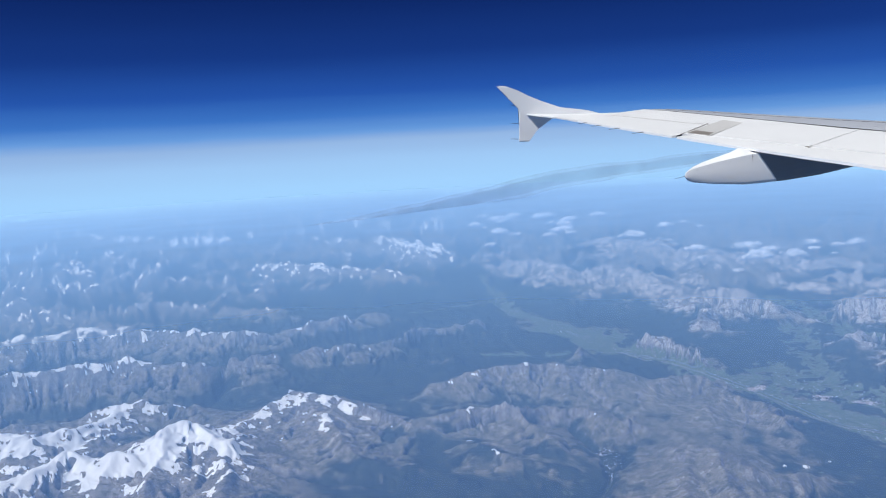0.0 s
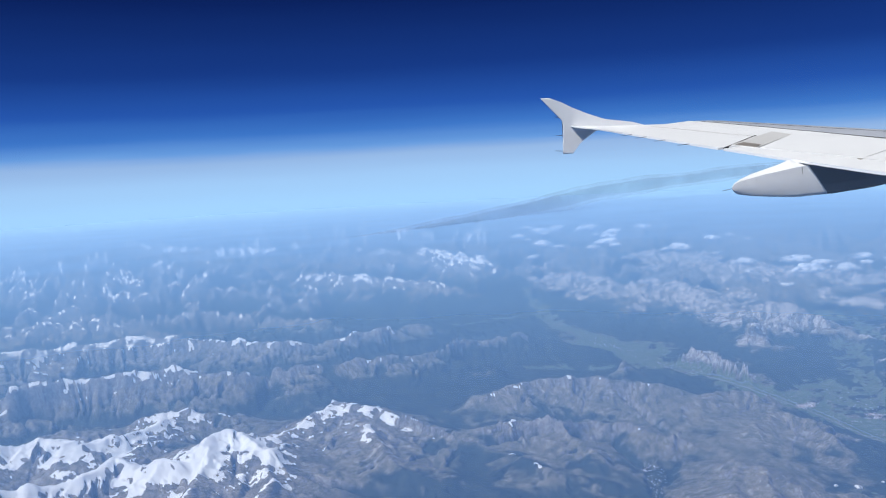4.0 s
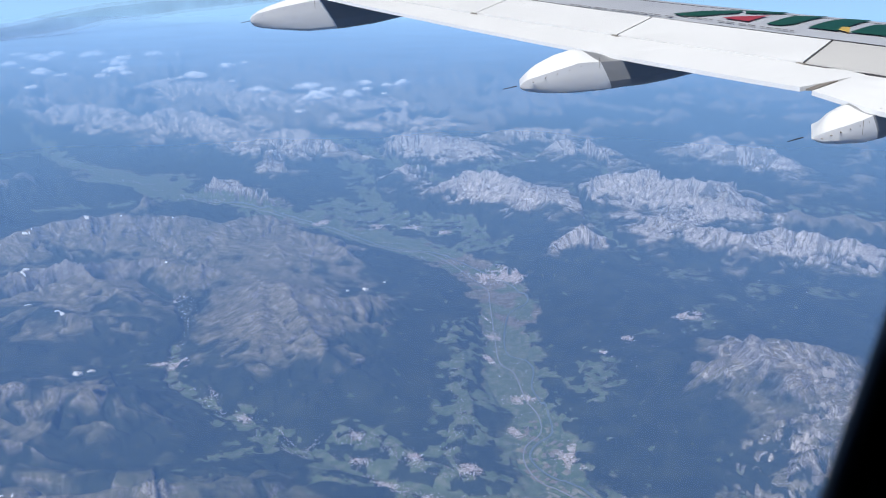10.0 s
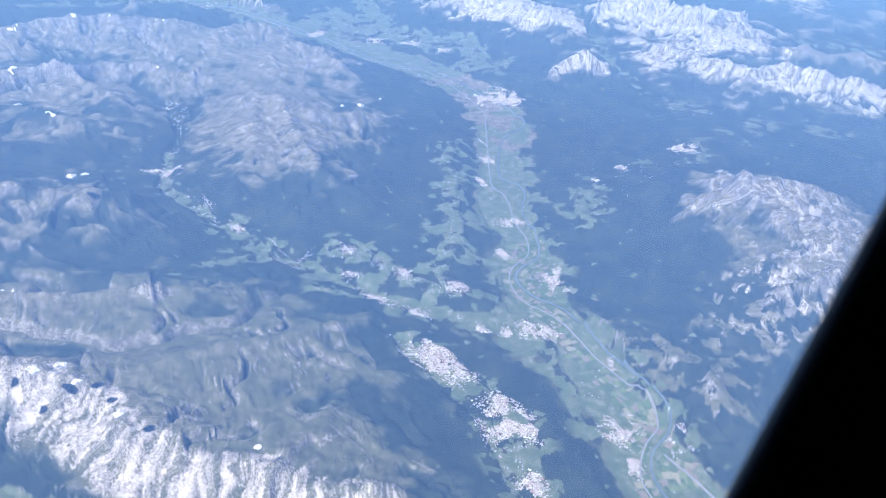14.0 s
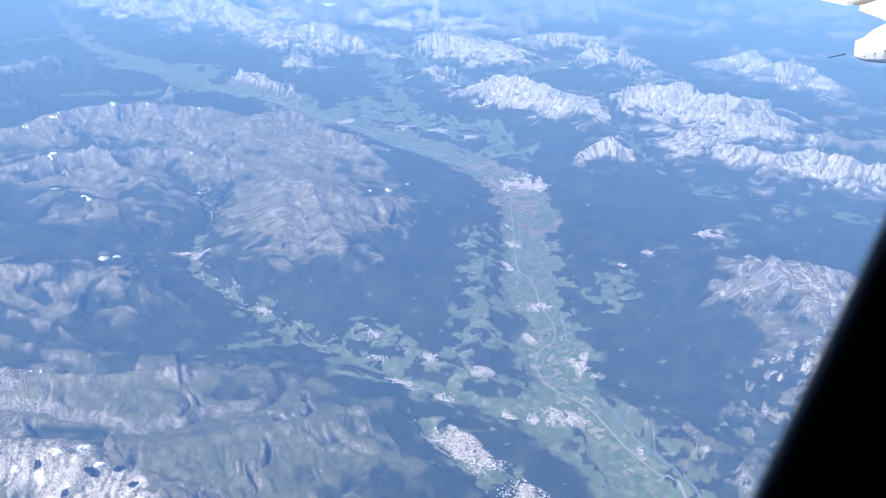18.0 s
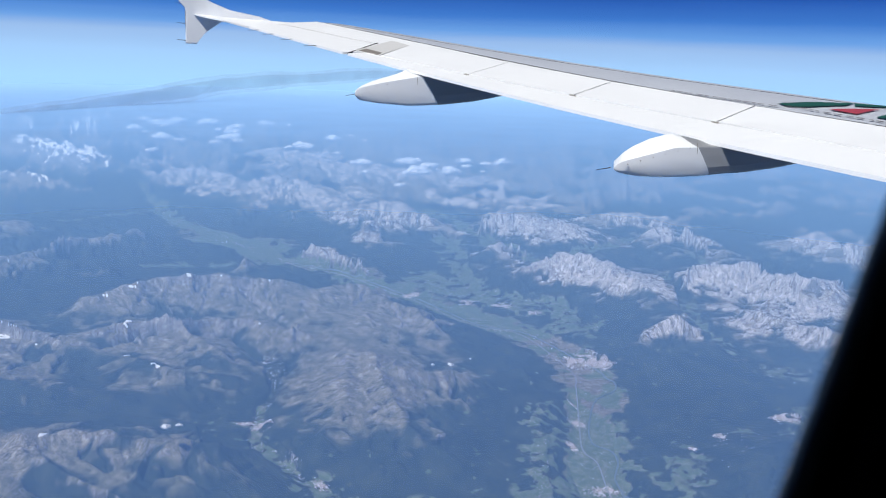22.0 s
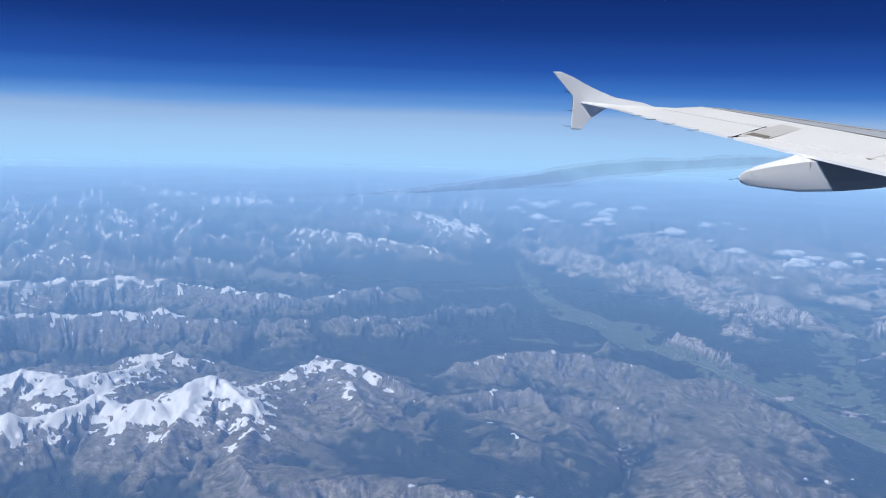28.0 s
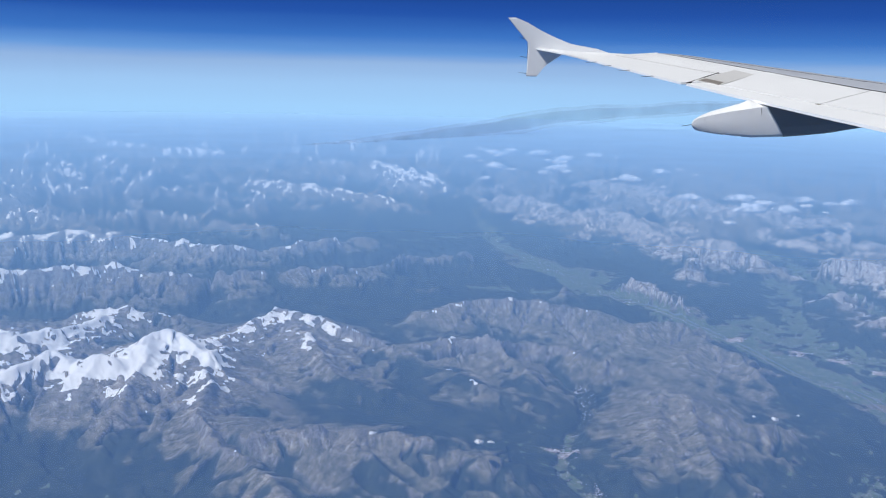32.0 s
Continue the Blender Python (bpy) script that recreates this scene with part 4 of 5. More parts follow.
def build_inner_flap():
    """The inboard flap, set a little lower, with an unswept trailing edge."""
    bm = bmesh.new()
    grid, under = [], []
    for i in range(9):
        u = i / 8
        a = Vector((4.80 + 0.2 * u, 3.62 - 3.2 * u, -0.688 - 0.30 * u ** 0.75))
        b = Vector((5.47 + 0.75 * u, 3.76 - 3.3 * u, -0.632 - 0.20 * u))
        row = [a.lerp(b, j / 3) + Vector((0, 0, EYE_Z)) for j in range(4)]
        grid.append([bm.verts.new(p) for p in row])
        under.append([bm.verts.new(p - Vector((0, 0, 0.03))) for p in row])
    return plate_mesh("inner_flap", bm, grid, under, WHITE, wing, "white inboard flap")


build_inner_flap()
skewed("inner_spoiler", [(1.0, 6.15), (1.2, 7.1)], [(3.40, 5.62), (3.92, 6.50)], WHITE, wing, 0.018, 0.02, "white inboard spoiler")
panel("slat_edge", 1.0, 15.0, lambda y: le(y) - 0.25, lambda y: le(y) - 0.235, DARK, wing, -0.009, 0.01, "", 24, 1)


def rod(name, a, b, radius, material, parent):
    bm = bmesh.new()
    d = (b - a)
    q = d.to_track_quat("Z", "Y").to_matrix()
    lo = [bm.verts.new(a + q @ Vector((radius * math.cos(k * math.tau / 6), radius * math.sin(k * math.tau / 6), 0))) for k in range(6)]
    hi = [bm.verts.new(b + q @ Vector((0.6 * radius * math.cos(k * math.tau / 6), 0.6 * radius * math.sin(k * math.tau / 6), 0))) for k in range(6)]
    for k in range(6):
        bm.faces.new((lo[k], lo[(k + 1) % 6], hi[(k + 1) % 6], hi[k]))
    bm.faces.new(lo[::-1])
    bm.faces.new(hi)
    return part(name, bm, material, parent)


def build_fence():
    """The arrow-shaped fence at the wing tip, and the little plate that carries it."""
    shape = [(1.312, 1.024), (1.464, 1.028), (1.674, 0.946), (1.893, 0.828), (2.145, 0.714), (2.449, 0.600), (2.95, 0.52), (3.2, 0.44), (2.70, 0.40), (2.295, 0.40), (2.056, 0.236), (1.996, 0.182), (1.864, 0.013), (1.683, 0.016), (1.700, 0.521), (1.681, 0.612)]
    n = len(shape)
    bm = bmesh.new()
    cx, cz = 2.0, 0.52
    mid = [bm.verts.new((x, 15.42, EYE_Z + z)) for x, z in shape]
    inn = [bm.verts.new((x + (cx - x) * 0.03, 15.385, EYE_Z + z + (cz - z) * 0.03)) for x, z in shape]
    out = [bm.verts.new((x + (cx - x) * 0.03, 15.455, EYE_Z + z + (cz - z) * 0.03)) for x, z in shape]
    for k in range(n):
        j = (k + 1) % n
        bm.faces.new((mid[k], mid[j], inn[j], inn[k]))
        bm.faces.new((mid[k], out[k], out[j], mid[j]))
    bm.faces.new(inn)
    bm.faces.new(out[::-1])
    bmesh.ops.triangulate(bm, faces=[f for f in bm.faces if len(f.verts) > 4])
    bmesh.ops.recalc_face_normals(bm, faces=bm.faces[:])
    fence = part("wingtip_fence", bm, WHITE, wing, "white arrow-shaped tip fence")
    for a, b in (((1.696, 0.344), (1.553, 0.357)), ((1.685, 0.064), (1.541, 0.078)), ((1.63, 0.664), (1.535, 0.688))):
        rod("static_wick", Vector((a[0], 15.4, EYE_Z + a[1])), Vector((b[0], 15.4, EYE_Z + b[1])), 0.006, DARK, fence)
    tip = bmesh.new()
    edge = [(1.84, 15.38, 0.500), (2.02, 15.10, 0.452), (2.24, 14.80, 0.402), (2.60, 14.72, 0.318), (3.1, 14.8, 0.345), (3.6, 15.0, 0.40), (3.7, 15.38, 0.43), (2.6, 15.38, 0.455)]
    top = [tip.verts.new((x, y, EYE_Z + z + 0.012)) for x, y, z in edge]
    low = [tip.verts.new((x, y, EYE_Z + z - 0.012)) for x, y, z in edge]
    tip.faces.new(top)
    tip.faces.new(low[::-1])
    for k in range(len(edge)):
        j = (k + 1) % len(edge)
        tip.faces.new((top[k], low[k], low[j], top[j]))
    bmesh.ops.triangulate(tip, faces=[f for f in tip.faces if len(f.verts) > 4])
    bmesh.ops.recalc_face_normals(tip, faces=tip.faces[:])
    part("tip_fillet", tip, WHITE, wing)


build_fence()
for y in (12.2, 13.0, 13.7, 14.3):
    a = on_wing(y, te(y), 0.0)
    rod("static_wick", a, a + Vector((-0.17, 0, -0.012)), 0.006, DARK, wing)


def build_fairing(y, bottom, crease, ridge, wick_tip):
    """A canoe-shaped flap track fairing: flat sides, a creased top that runs up under the flap."""
    bx, bz = [p[0] for p in bottom], [p[1] for p in bottom]
    kx, kz = [p[0] for p in crease], [p[1] for p in crease]
    rx, rz = [p[0] for p in ridge], [p[1] for p in ridge]
    tail, end = bx[0], bx[-1] + 0.9
    rings = []
    for i in range(49):
        u = i / 48
        x = tail + (end - tail) * u ** 1.25
        over = skin(y, max(x, te(y))) - 0.035
        low = float(np.interp(x, bx, bz)) + max(0, x - bx[-1]) * 0.22
        low = min(low, over - 0.01)
        side = min(float(np.interp(x, kx, kz)), over) if x < kx[-1] else over
        up = max(side, float(np.interp(x, rx + [te(y)], rz + [over]))) if x < te(y) else over
        # a rounded tail end
        nose = min(1.0, (x - tail) / 0.10)
        full = 0.25 + 0.75 * math.sqrt(1 - (1 - nose) ** 2)
        mid = 0.5 * (low + side)
        low, side, up = mid + (low - mid) * full, mid + (side - mid) * full, mid + (up - mid) * full
        w = 0.175 * (0.72 + 0.28 * float(smooth(tail, tail + 0.45, x))) * (1 - 0.5 * float(smooth(bx[-1], end, x)))
        near = -0.175 + 0.35 * (0.175 - w)
        d = side - low
        half = [(near, side), (near - 0.003, side - 0.3 * d), (near - 0.002, low + 0.3 * d), (near + 0.012, low + 0.08 * d), (near + 0.04, low)]
        top = [(-0.25 * w, up - 0.15 * (up - side)), (0.0, up), (0.5 * w, up - 0.1 * (up - side))]
        ring = half + [(-p, z) for p, z in half[::-1]] + top[::-1]
        lean = (x / y) * (1 - float(smooth(te(y) - 0.2, te(y) + 0.3, x)))  # the tail is rounded off on its far side
        rings.append([Vector((x + lean * (p + 0.175), y + p, EYE_Z + z)) for p, z in ring])
    bm = bmesh.new()
    loops = [[bm.verts.new(v) for v in ring] for ring in rings]
    for p, q in zip(loops, loops[1:]):
        for k in range(len(p)):
            bm.faces.new((p[k], p[(k + 1) % len(p)], q[(k + 1) % len(p)], q[k]))
    bm.faces.new(loops[0])
    bm.faces.new(loops[-1][::-1])
    bmesh.ops.recalc_face_normals(bm, faces=bm.faces[:])
    # slanting cut at the wing's shadow edge; the front's darker grey paints that shade
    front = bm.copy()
    shade_edge = Vector((kx[-1] - 0.07, y, EYE_Z + kz[-1]))
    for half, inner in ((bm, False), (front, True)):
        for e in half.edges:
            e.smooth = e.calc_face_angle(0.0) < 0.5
        bmesh.ops.bisect_plane(half, geom=half.verts[:] + half.edges[:] + half.faces[:], plane_co=shade_edge, plane_no=(1, 0, 0.66), clear_inner=inner, clear_outer=not inner)
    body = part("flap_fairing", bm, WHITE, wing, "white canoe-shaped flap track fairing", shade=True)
    part("shaded_front", front, FAIRING_SHADE, body, "front of the fairing in dark grey for the wing shadow")
    rod("static_wick", Vector((tail + 0.02, y - 0.1, EYE_Z + 0.5 * (bz[0] + kz[0]))), Vector((wick_tip[0], y - 0.1, EYE_Z + wick_tip[1])), 0.004, DARK, body)
    for k in range(6):
        x = kx[0] + (kx[-1] - kx[0]) * (0.15 + 0.14 * k)
        z = EYE_Z + float(np.interp(x, kx, kz)) - 0.03
        rod("rivet", Vector((x, y - 0.17, z)), Vector((x, y - 0.1805, z)), 0.005, METAL, body)
    sx = kx[-2]
    rod("seam", Vector((sx, y - 0.176, EYE_Z + kz[-2] - 0.005)), Vector((sx + 0.005, y - 0.179, EYE_Z + kz[-2] - 0.09)), 0.0025, METAL, body)
    return body


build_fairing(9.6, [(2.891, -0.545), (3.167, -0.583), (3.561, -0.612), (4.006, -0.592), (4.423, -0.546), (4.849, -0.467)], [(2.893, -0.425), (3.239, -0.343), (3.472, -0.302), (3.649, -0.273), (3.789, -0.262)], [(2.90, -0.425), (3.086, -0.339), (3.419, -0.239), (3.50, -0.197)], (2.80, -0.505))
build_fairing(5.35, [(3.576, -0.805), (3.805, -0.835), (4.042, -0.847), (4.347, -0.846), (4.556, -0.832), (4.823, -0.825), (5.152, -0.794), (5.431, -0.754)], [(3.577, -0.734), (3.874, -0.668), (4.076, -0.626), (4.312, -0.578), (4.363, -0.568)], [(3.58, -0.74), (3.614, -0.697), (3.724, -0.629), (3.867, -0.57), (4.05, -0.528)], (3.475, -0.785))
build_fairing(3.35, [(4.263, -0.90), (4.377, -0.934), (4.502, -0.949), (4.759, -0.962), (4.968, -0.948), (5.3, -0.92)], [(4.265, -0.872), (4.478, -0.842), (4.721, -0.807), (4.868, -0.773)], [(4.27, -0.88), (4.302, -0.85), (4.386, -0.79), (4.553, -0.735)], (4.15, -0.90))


# markings on the grey skin
def patch(name, corners, material, label="", lift=0.002):
    """A painted shape, laid as a fan of small triangles; the corners are (y, x)."""
    bm = bmesh.new()
    cy, cx = (sum(c[k] for c in corners) / len(corners) for k in (0, 1))
    rim = []
    for a, b in zip(corners, corners[1:] + corners[:1]):
        rim += [(a[0] + (b[0] - a[0]) * k / 4, a[1] + (b[1] - a[1]) * k / 4) for k in range(4)]
    rings = [[bm.verts.new(on_wing(cy + (p[0] - cy) * s, cx + (p[1] - cx) * s, lift)) for p in rim] for s in (1.0, 0.66, 0.33)]
    hub = bm.verts.new(on_wing(cy, cx, lift))
    n = len(rim)
    for p, q in zip(rings, rings[1:]):
        for k in range(n):
            bm.faces.new((p[k], p[(k + 1) % n], q[(k + 1) % n], q[k]))
    for k in range(n):
        bm.faces.new((rings[-1][k], rings[-1][(k + 1) % n], hub))
    bmesh.ops.recalc_face_normals(bm, faces=bm.faces[:])
    for f in bm.faces:
        if f.normal.z < 0:
            f.normal_flip()
    return part(name, bm, material, wing, label)


patch("green_stripe", [(6.472, 6.306), (6.476, 6.716), (6.387, 7.243), (6.225, 6.95), (6.22, 6.457), (6.30, 6.276)], GREEN, "dark green painted stripe")
patch("green_stripe", [(6.387, 7.243), (6.166, 7.637), (6.061, 7.429), (6.18, 7.014)], GREEN, "dark green painted stripe")
patch("red_wedge", [(6.047, 6.533), (6.05, 6.683), (5.965, 7.119), (5.765, 6.591)], RED, "red painted wedge")
patch("green_stripe", [(5.574, 6.61), (5.884, 7.376), (5.789, 7.785), (5.442, 6.837), (5.452, 6.666)], GREEN, "dark green painted stripe")
patch("green_stripe", [(5.251, 6.785), (5.469, 7.367), (5.584, 7.763), (5.428, 7.964), (5.0, 6.864)], GREEN, "dark green painted stripe")
patch("green_stripe", [(4.898, 6.892), (5.132, 7.584), (5.06, 7.90), (4.72, 7.35), (4.60, 7.0)], GREEN, "dark green painted stripe")
patch("yellow_mark", [(5.02, 6.909), (5.129, 7.103), (5.08, 7.15), (4.864, 6.846)], YELLOW, "small yellow mark", 0.004)
rnd = random.Random(4)
for (y0, x0), (y1, x1) in (((7.45, 5.77), (6.36, 6.14)), ((6.30, 6.27), (5.19, 6.49))):
    u = 0.0
    while u < 1:
        w = rnd.uniform(0.03, 0.08)
        (ya, xa), (yb, xb) = [(y0 + (y1 - y0) * q, x0 + (x1 - x0) * q) for q in (u, u + w)]
        patch("lettering_bar", [(ya, xa), (ya + 0.03, xa + 0.035), (yb + 0.03, xb + 0.035), (yb, xb)], LETTER, lift=0.003)
        u += w + rnd.choice((0.015, 0.015, 0.04))


def build_fuselage():
    """The white hull round the cabin, open at the window."""
    bm = bmesh.new()
    n, m = 48, 60
    rings = []
    for i in range(m + 1):
        x = -9 + 18 * i / m
        rings.append([bm.verts.new((x, -1.66 + 1.975 * math.cos(k * math.tau / n), EYE_Z - 0.35 + 1.975 * math.sin(k * math.tau / n))) for k in range(n)])
    for p, q in zip(rings, rings[1:]):
        for k in range(n):
            f = (p[k], p[(k + 1) % n], q[(k + 1) % n], q[k])
            c = sum((v.co for v in f), Vector()) / 4
            if abs(c.x - 0.09) < 0.8 and c.y > 0 and abs(c.z - EYE_Z) < 0.9:
                continue
            bm.faces.new(f)
    hull = tagged(new("fuselage"), "white airliner fuselage seen only from inside", "aircraft", kind="structure")
    part("hull", bm, WHITE, hull, shade=True)


build_fuselage()

WIN_X0, WIN_X1, WIN_LOW, WIN_TOP, WIN_Y = -0.0922, 0.1346, -0.27, 0.12, 0.090


def rounded(x0, x1, z0, z1, r, n=8):
    out = []
    for cx, cz, a0 in ((x1 - r, z1 - r, 0), (x0 + r, z1 - r, 90), (x0 + r, z0 + r, 180), (x1 - r, z0 + r, 270)):
        for k in range(n + 1):
            a = radians(a0 + 90 * k / n)
            out.append((cx + r * math.cos(a), cz + r * math.sin(a)))
    return out


def build_window():
    """The cabin lining with the rounded window in it, its deep reveal and the pane."""
    inner = rounded(WIN_X0, WIN_X1, WIN_LOW, WIN_TOP, 0.07)
    # the forward edge leans back towards its foot
    inner = [(x + (x - WIN_X0) / (WIN_X1 - WIN_X0) * 0.3 * (z + 0.05), z) for x, z in inner]
    outer = rounded(-1.6, 1.8, -1.5, 1.3, 0.05)
    bm = bmesh.new()
    loops = []
    for pts, y in ((outer, WIN_Y + 0.004), (inner, WIN_Y), (inner, WIN_Y + 0.004)):
        loops.append([bm.verts.new((x, y, EYE_Z + z)) for x, z in pts])
    grown = [((x - 0.022) * 3.2 + 0.022, (z + 0.075) * 2.4 - 0.075) for x, z in inner]
    loops.append([bm.verts.new((x, WIN_Y + 0.05, EYE_Z + z)) for x, z in grown])
    loops.append([bm.verts.new((x, WIN_Y + 0.05, EYE_Z + z)) for x, z in outer])
    for p, q in zip(loops, loops[1:]):
        for k in range(len(p)):
            j = (k + 1) % len(p)
            bm.faces.new((p[k], p[j], q[j], q[k]))
    bmesh.ops.recalc_face_normals(bm, faces=bm.faces[:])
    tagged(part("wall_cabin", bm, CABIN), "dark plastic cabin wall lining", "wall", kind="structure")
    n = Nodes("window_glass")
    clear = n.node("ShaderNodeBsdfTransparent", Color=(0.97, 0.98, 0.985))
    shine = n.node("ShaderNodeBsdfGlossy", Color=(1, 1, 1), Roughness=0.02)
    glass = n.done(n.node("ShaderNodeMixShader", Fac=0.02, i1=clear, i2=shine))
    win = tagged(new("window_1"), "rounded airliner cabin window with a dark frame", "window", kind="structure")
    rim = bmesh.new()
    a = [rim.verts.new((x, WIN_Y + 0.034, EYE_Z + z)) for x, z in [((x - 0.022) * 3.0 + 0.022, (z + 0.075) * 2.25 - 0.075) for x, z in inner]]
    b = [rim.verts.new((x, WIN_Y + 0.034, EYE_Z + z)) for x, z in [((x - 0.022) * 2.8 + 0.022, (z + 0.075) * 2.1 - 0.075) for x, z in inner]]
    c = [rim.verts.new((x, WIN_Y + 0.044, EYE_Z + z)) for x, z in [((x - 0.022) * 2.8 + 0.022, (z + 0.075) * 2.1 - 0.075) for x, z in inner]]
    for p, q in ((a, b), (b, c)):
        for k in range(len(p)):
            j = (k + 1) % len(p)
            rim.faces.new((p[k], p[j], q[j], q[k]))
    part("window_frame", rim, CABIN, win)
    # the dark rubber bead round the opening
    seal = bmesh.new()
    loops = []
    for g, d in ((0.004, 0.004), (-0.003, 0.0025), (-0.005, -0.001), (0.0, -0.003), (0.004, -0.002)):
        loop = []
        for (x, z), (lx, lz), (rx, rz) in zip(inner, inner[-1:] + inner[:-1], inner[1:] + inner[:1]):
            way = Vector((rz - lz, lx - rx))
            way = way.normalized() if way.length > 1e-6 else way
            loop.append(seal.verts.new((x + way.x * g, WIN_Y + d, EYE_Z + z + way.y * g)))
        loops.append(loop)
    for p, q in zip(loops, loops[1:] + loops[:1]):
        for k in range(len(p)):
            j = (k + 1) % len(p)
            seal.faces.new((p[k], p[j], q[j], q[k]))
    bmesh.ops.recalc_face_normals(seal, faces=seal.faces[:])
    part("seal", seal, DARK, win, "dark rubber seal", shade=True)
    pane = bmesh.new()
    pane.faces.new([pane.verts.new((x, WIN_Y + 0.040, EYE_Z + z)) for x, z in [((x - 0.022) * 2.8 + 0.022, (z + 0.075) * 2.1 - 0.075) for x, z in inner]])
    ob = part("pane", pane, glass, win, "clear acrylic pane")
    ob.visible_shadow = False
    # the rest of the cabin, behind and around the seat
    bm = bmesh.new()
    lo, hi = Vector((-1.6, -3.2, EYE_Z - 1.5)), Vector((1.8, WIN_Y + 0.03, EYE_Z + 1.3))
    v = [bm.verts.new((x, y, z)) for x in (lo.x, hi.x) for y in (lo.y, hi.y) for z in (lo.z, hi.z)]
    for f in ((0, 1, 5, 4), (0, 4, 6, 2), (1, 3, 7, 5), (0, 2, 3, 1), (4, 5, 7, 6)):
        bm.faces.new([v[k] for k in f])
    tagged(part("wall_cabin_inside", bm, CABIN), "dim cabin lining behind the seat", "wall", kind="structure")


build_window()


# ---- things in the valleys ----
RIVER = [(92.8, 57.3), (92.5, 65.9), (93.3, 75.6), (97.3, 82.2), (105.9, 86.7), (108.7, 94.7), (108.7, 107.8), (109.7, 119.0), (111.0, 129.2), (107.9, 139.1), (108.5, 146.7), (112.8, 150.9), (120.1, 153.8), (124.5, 160.6), (128.0, 170.1), (130.9, 177.9), (137.4, 186.2), (139.4, 193.0), (136.9, 199.0), (142.8, 210.2), (155.9, 226.9), (168.2, 233.2), (171.2, 242.3), (171.8, 256.9), (167.3, 297.9), (152.3, 316.4), (141.3, 360.2), (126.1, 397.2), (111.0, 423.8), (97.5, 445.8)]
MOTORWAY = [(89.9, 58.5), (90.0, 68.6), (91.3, 77.8), (97.1, 84.3), (104.1, 88.2), (106.9, 95.8), (105.8, 108.3), (106.6, 119.3), (106.8, 128.3), (104.5, 138.0), (106.3, 146.3), (110.7, 151.8), (118.0, 155.6), (122.7, 163.5), (124.7, 171.9), (131.2, 187.4), (131.6, 196.0), (142.2, 215.4), (154.9, 238.1), (162.3, 254.3), (164.3, 297.9), (149.3, 316.4), (138.3, 360.2), (123.1, 397.2), (108.0, 423.8), (94.5, 445.8)]
RUNWAY = [(99.5, 81.3), (100.5, 71.1), (101.2, 63.5)]
TOWNS = []
TOWNS += [(72.9, 125.1, 10.0), (74.0, 118.6, 6.0), (76.9, 104.5, 7.0), (76.5, 98.0, 8.0), (118.4, 143.6, 7.5), (116.3, 138.5, 4.0), (100.4, 125.5, 6.0), (93.6, 126.4, 4.0), (96.7, 90.6, 6.0), (92.9, 83.1, 5.0), (124.2, 172.8, 4.5), (112.8, 158.4, 4.0)]
TOWNS += [(139.9, 212.6, 4.0), (172.4, 261.9, 11.0), (177.9, 256.0, 8.0), (198.8, 185.1, 6.0), (194.9, 194.9, 4.0), (71.2, 84.4, 5.0), (71.4, 149.5, 4.0), (91.4, 146.6, 4.5), (81.7, 156.8, 3.0), (61.6, 177.2, 4.5), (58.1, 182.2, 3.0), (42.9, 230.0, 4.0)]
TOWNS += [(38.6, 233.1, 3.0), (54.3, 277.6, 3.0), (77.7, 141.1, 4.0), (105.9, 82.5, 4.0), (159.9, 343.6, 5.0), (144.8, 226.9, 3.0), (129.1, 198.1, 3.5), (97.8, 141.4, 2.5), (107.7, 106.8, 2.0), (176.9, 221.8, 3.0), (48.1, 208.5, 3.0), (51.4, 194.1, 3.0)]
TOWNS += [(73.4, 172.8, 3.0), (141.3, 366.1, 5.0), (132.4, 403.1, 5.0), (172.2, 333.2, 6.0), (182.1, 319.2, 4.0), (169.2, 181.5, 3.0), (156.5, 176.1, 2.5), (69.9, 162.1, 3.0), (89.0, 131.4, 3.0), (85.7, 124.0, 3.0), (86.6, 113.1, 2.5)]
CLOUDS = [(14.0, 202.2, 21.0, 3.5), (17.4, 202.4, 21.0, 2.0), (92.9, 222.5, 21.0, 2.2), (98.4, 221.1, 21.0, 2.8), (106.2, 223.8, 21.0, 1.5), (-8.5, 126.1, 21.0, 3.0), (-2.0, 126.7, 22.0, 3.5), (2.0, 125.9, 22.0, 3.5), (-11.0, 132.8, 22.0, 3.0), (8.3, 112.1, 20.0, 2.5), (26.0, 97.5, 18.0, 2.0), (3.3, 121.8, 21.0, 2.5)]
FAR_CLOUDS = [(-568.8, 2628.5, 40.0, 12.0), (-539.1, 2942.6, 40.0, 10.0), (-329.8, 2163.4, 40.0, 14.0), (-210.6, 1817.2, 40.0, 9.0), (66.0, 899.6, 40.0, 14.0), (89.8, 939.0, 40.0, 12.0), (118.8, 912.5, 40.0, 16.0), (140.3, 842.3, 40.0, 15.0), (178.6, 903.0, 40.0, 12.0), (57.1, 745.4, 40.0, 12.0), (117.1, 741.1, 40.0, 12.0), (162.7, 669.7, 40.0, 12.0), (206.0, 738.8, 40.0, 9.0), (174.3, 557.5, 40.0, 10.0), (211.7, 558.0, 40.0, 11.0), (219.2, 507.8, 40.0, 10.0), (195.8, 508.6, 40.0, 12.0), (252.8, 559.0, 40.0, 8.0), (-678.1, 2008.9, 40.0, 8.0), (-466.3, 1115.6, 40.0, 7.0), (277.0, 547.0, 40.0, 8.0), (43.8, 848.7, 40.0, 9.0)]


def drape(x, y, lift):
    x, y = np.asarray(x, dtype=np.float32), np.asarray(y, dtype=np.float32)
    return terrain(x, y)[0] - (x ** 2 + y ** 2) / (2 * EARTH) + lift


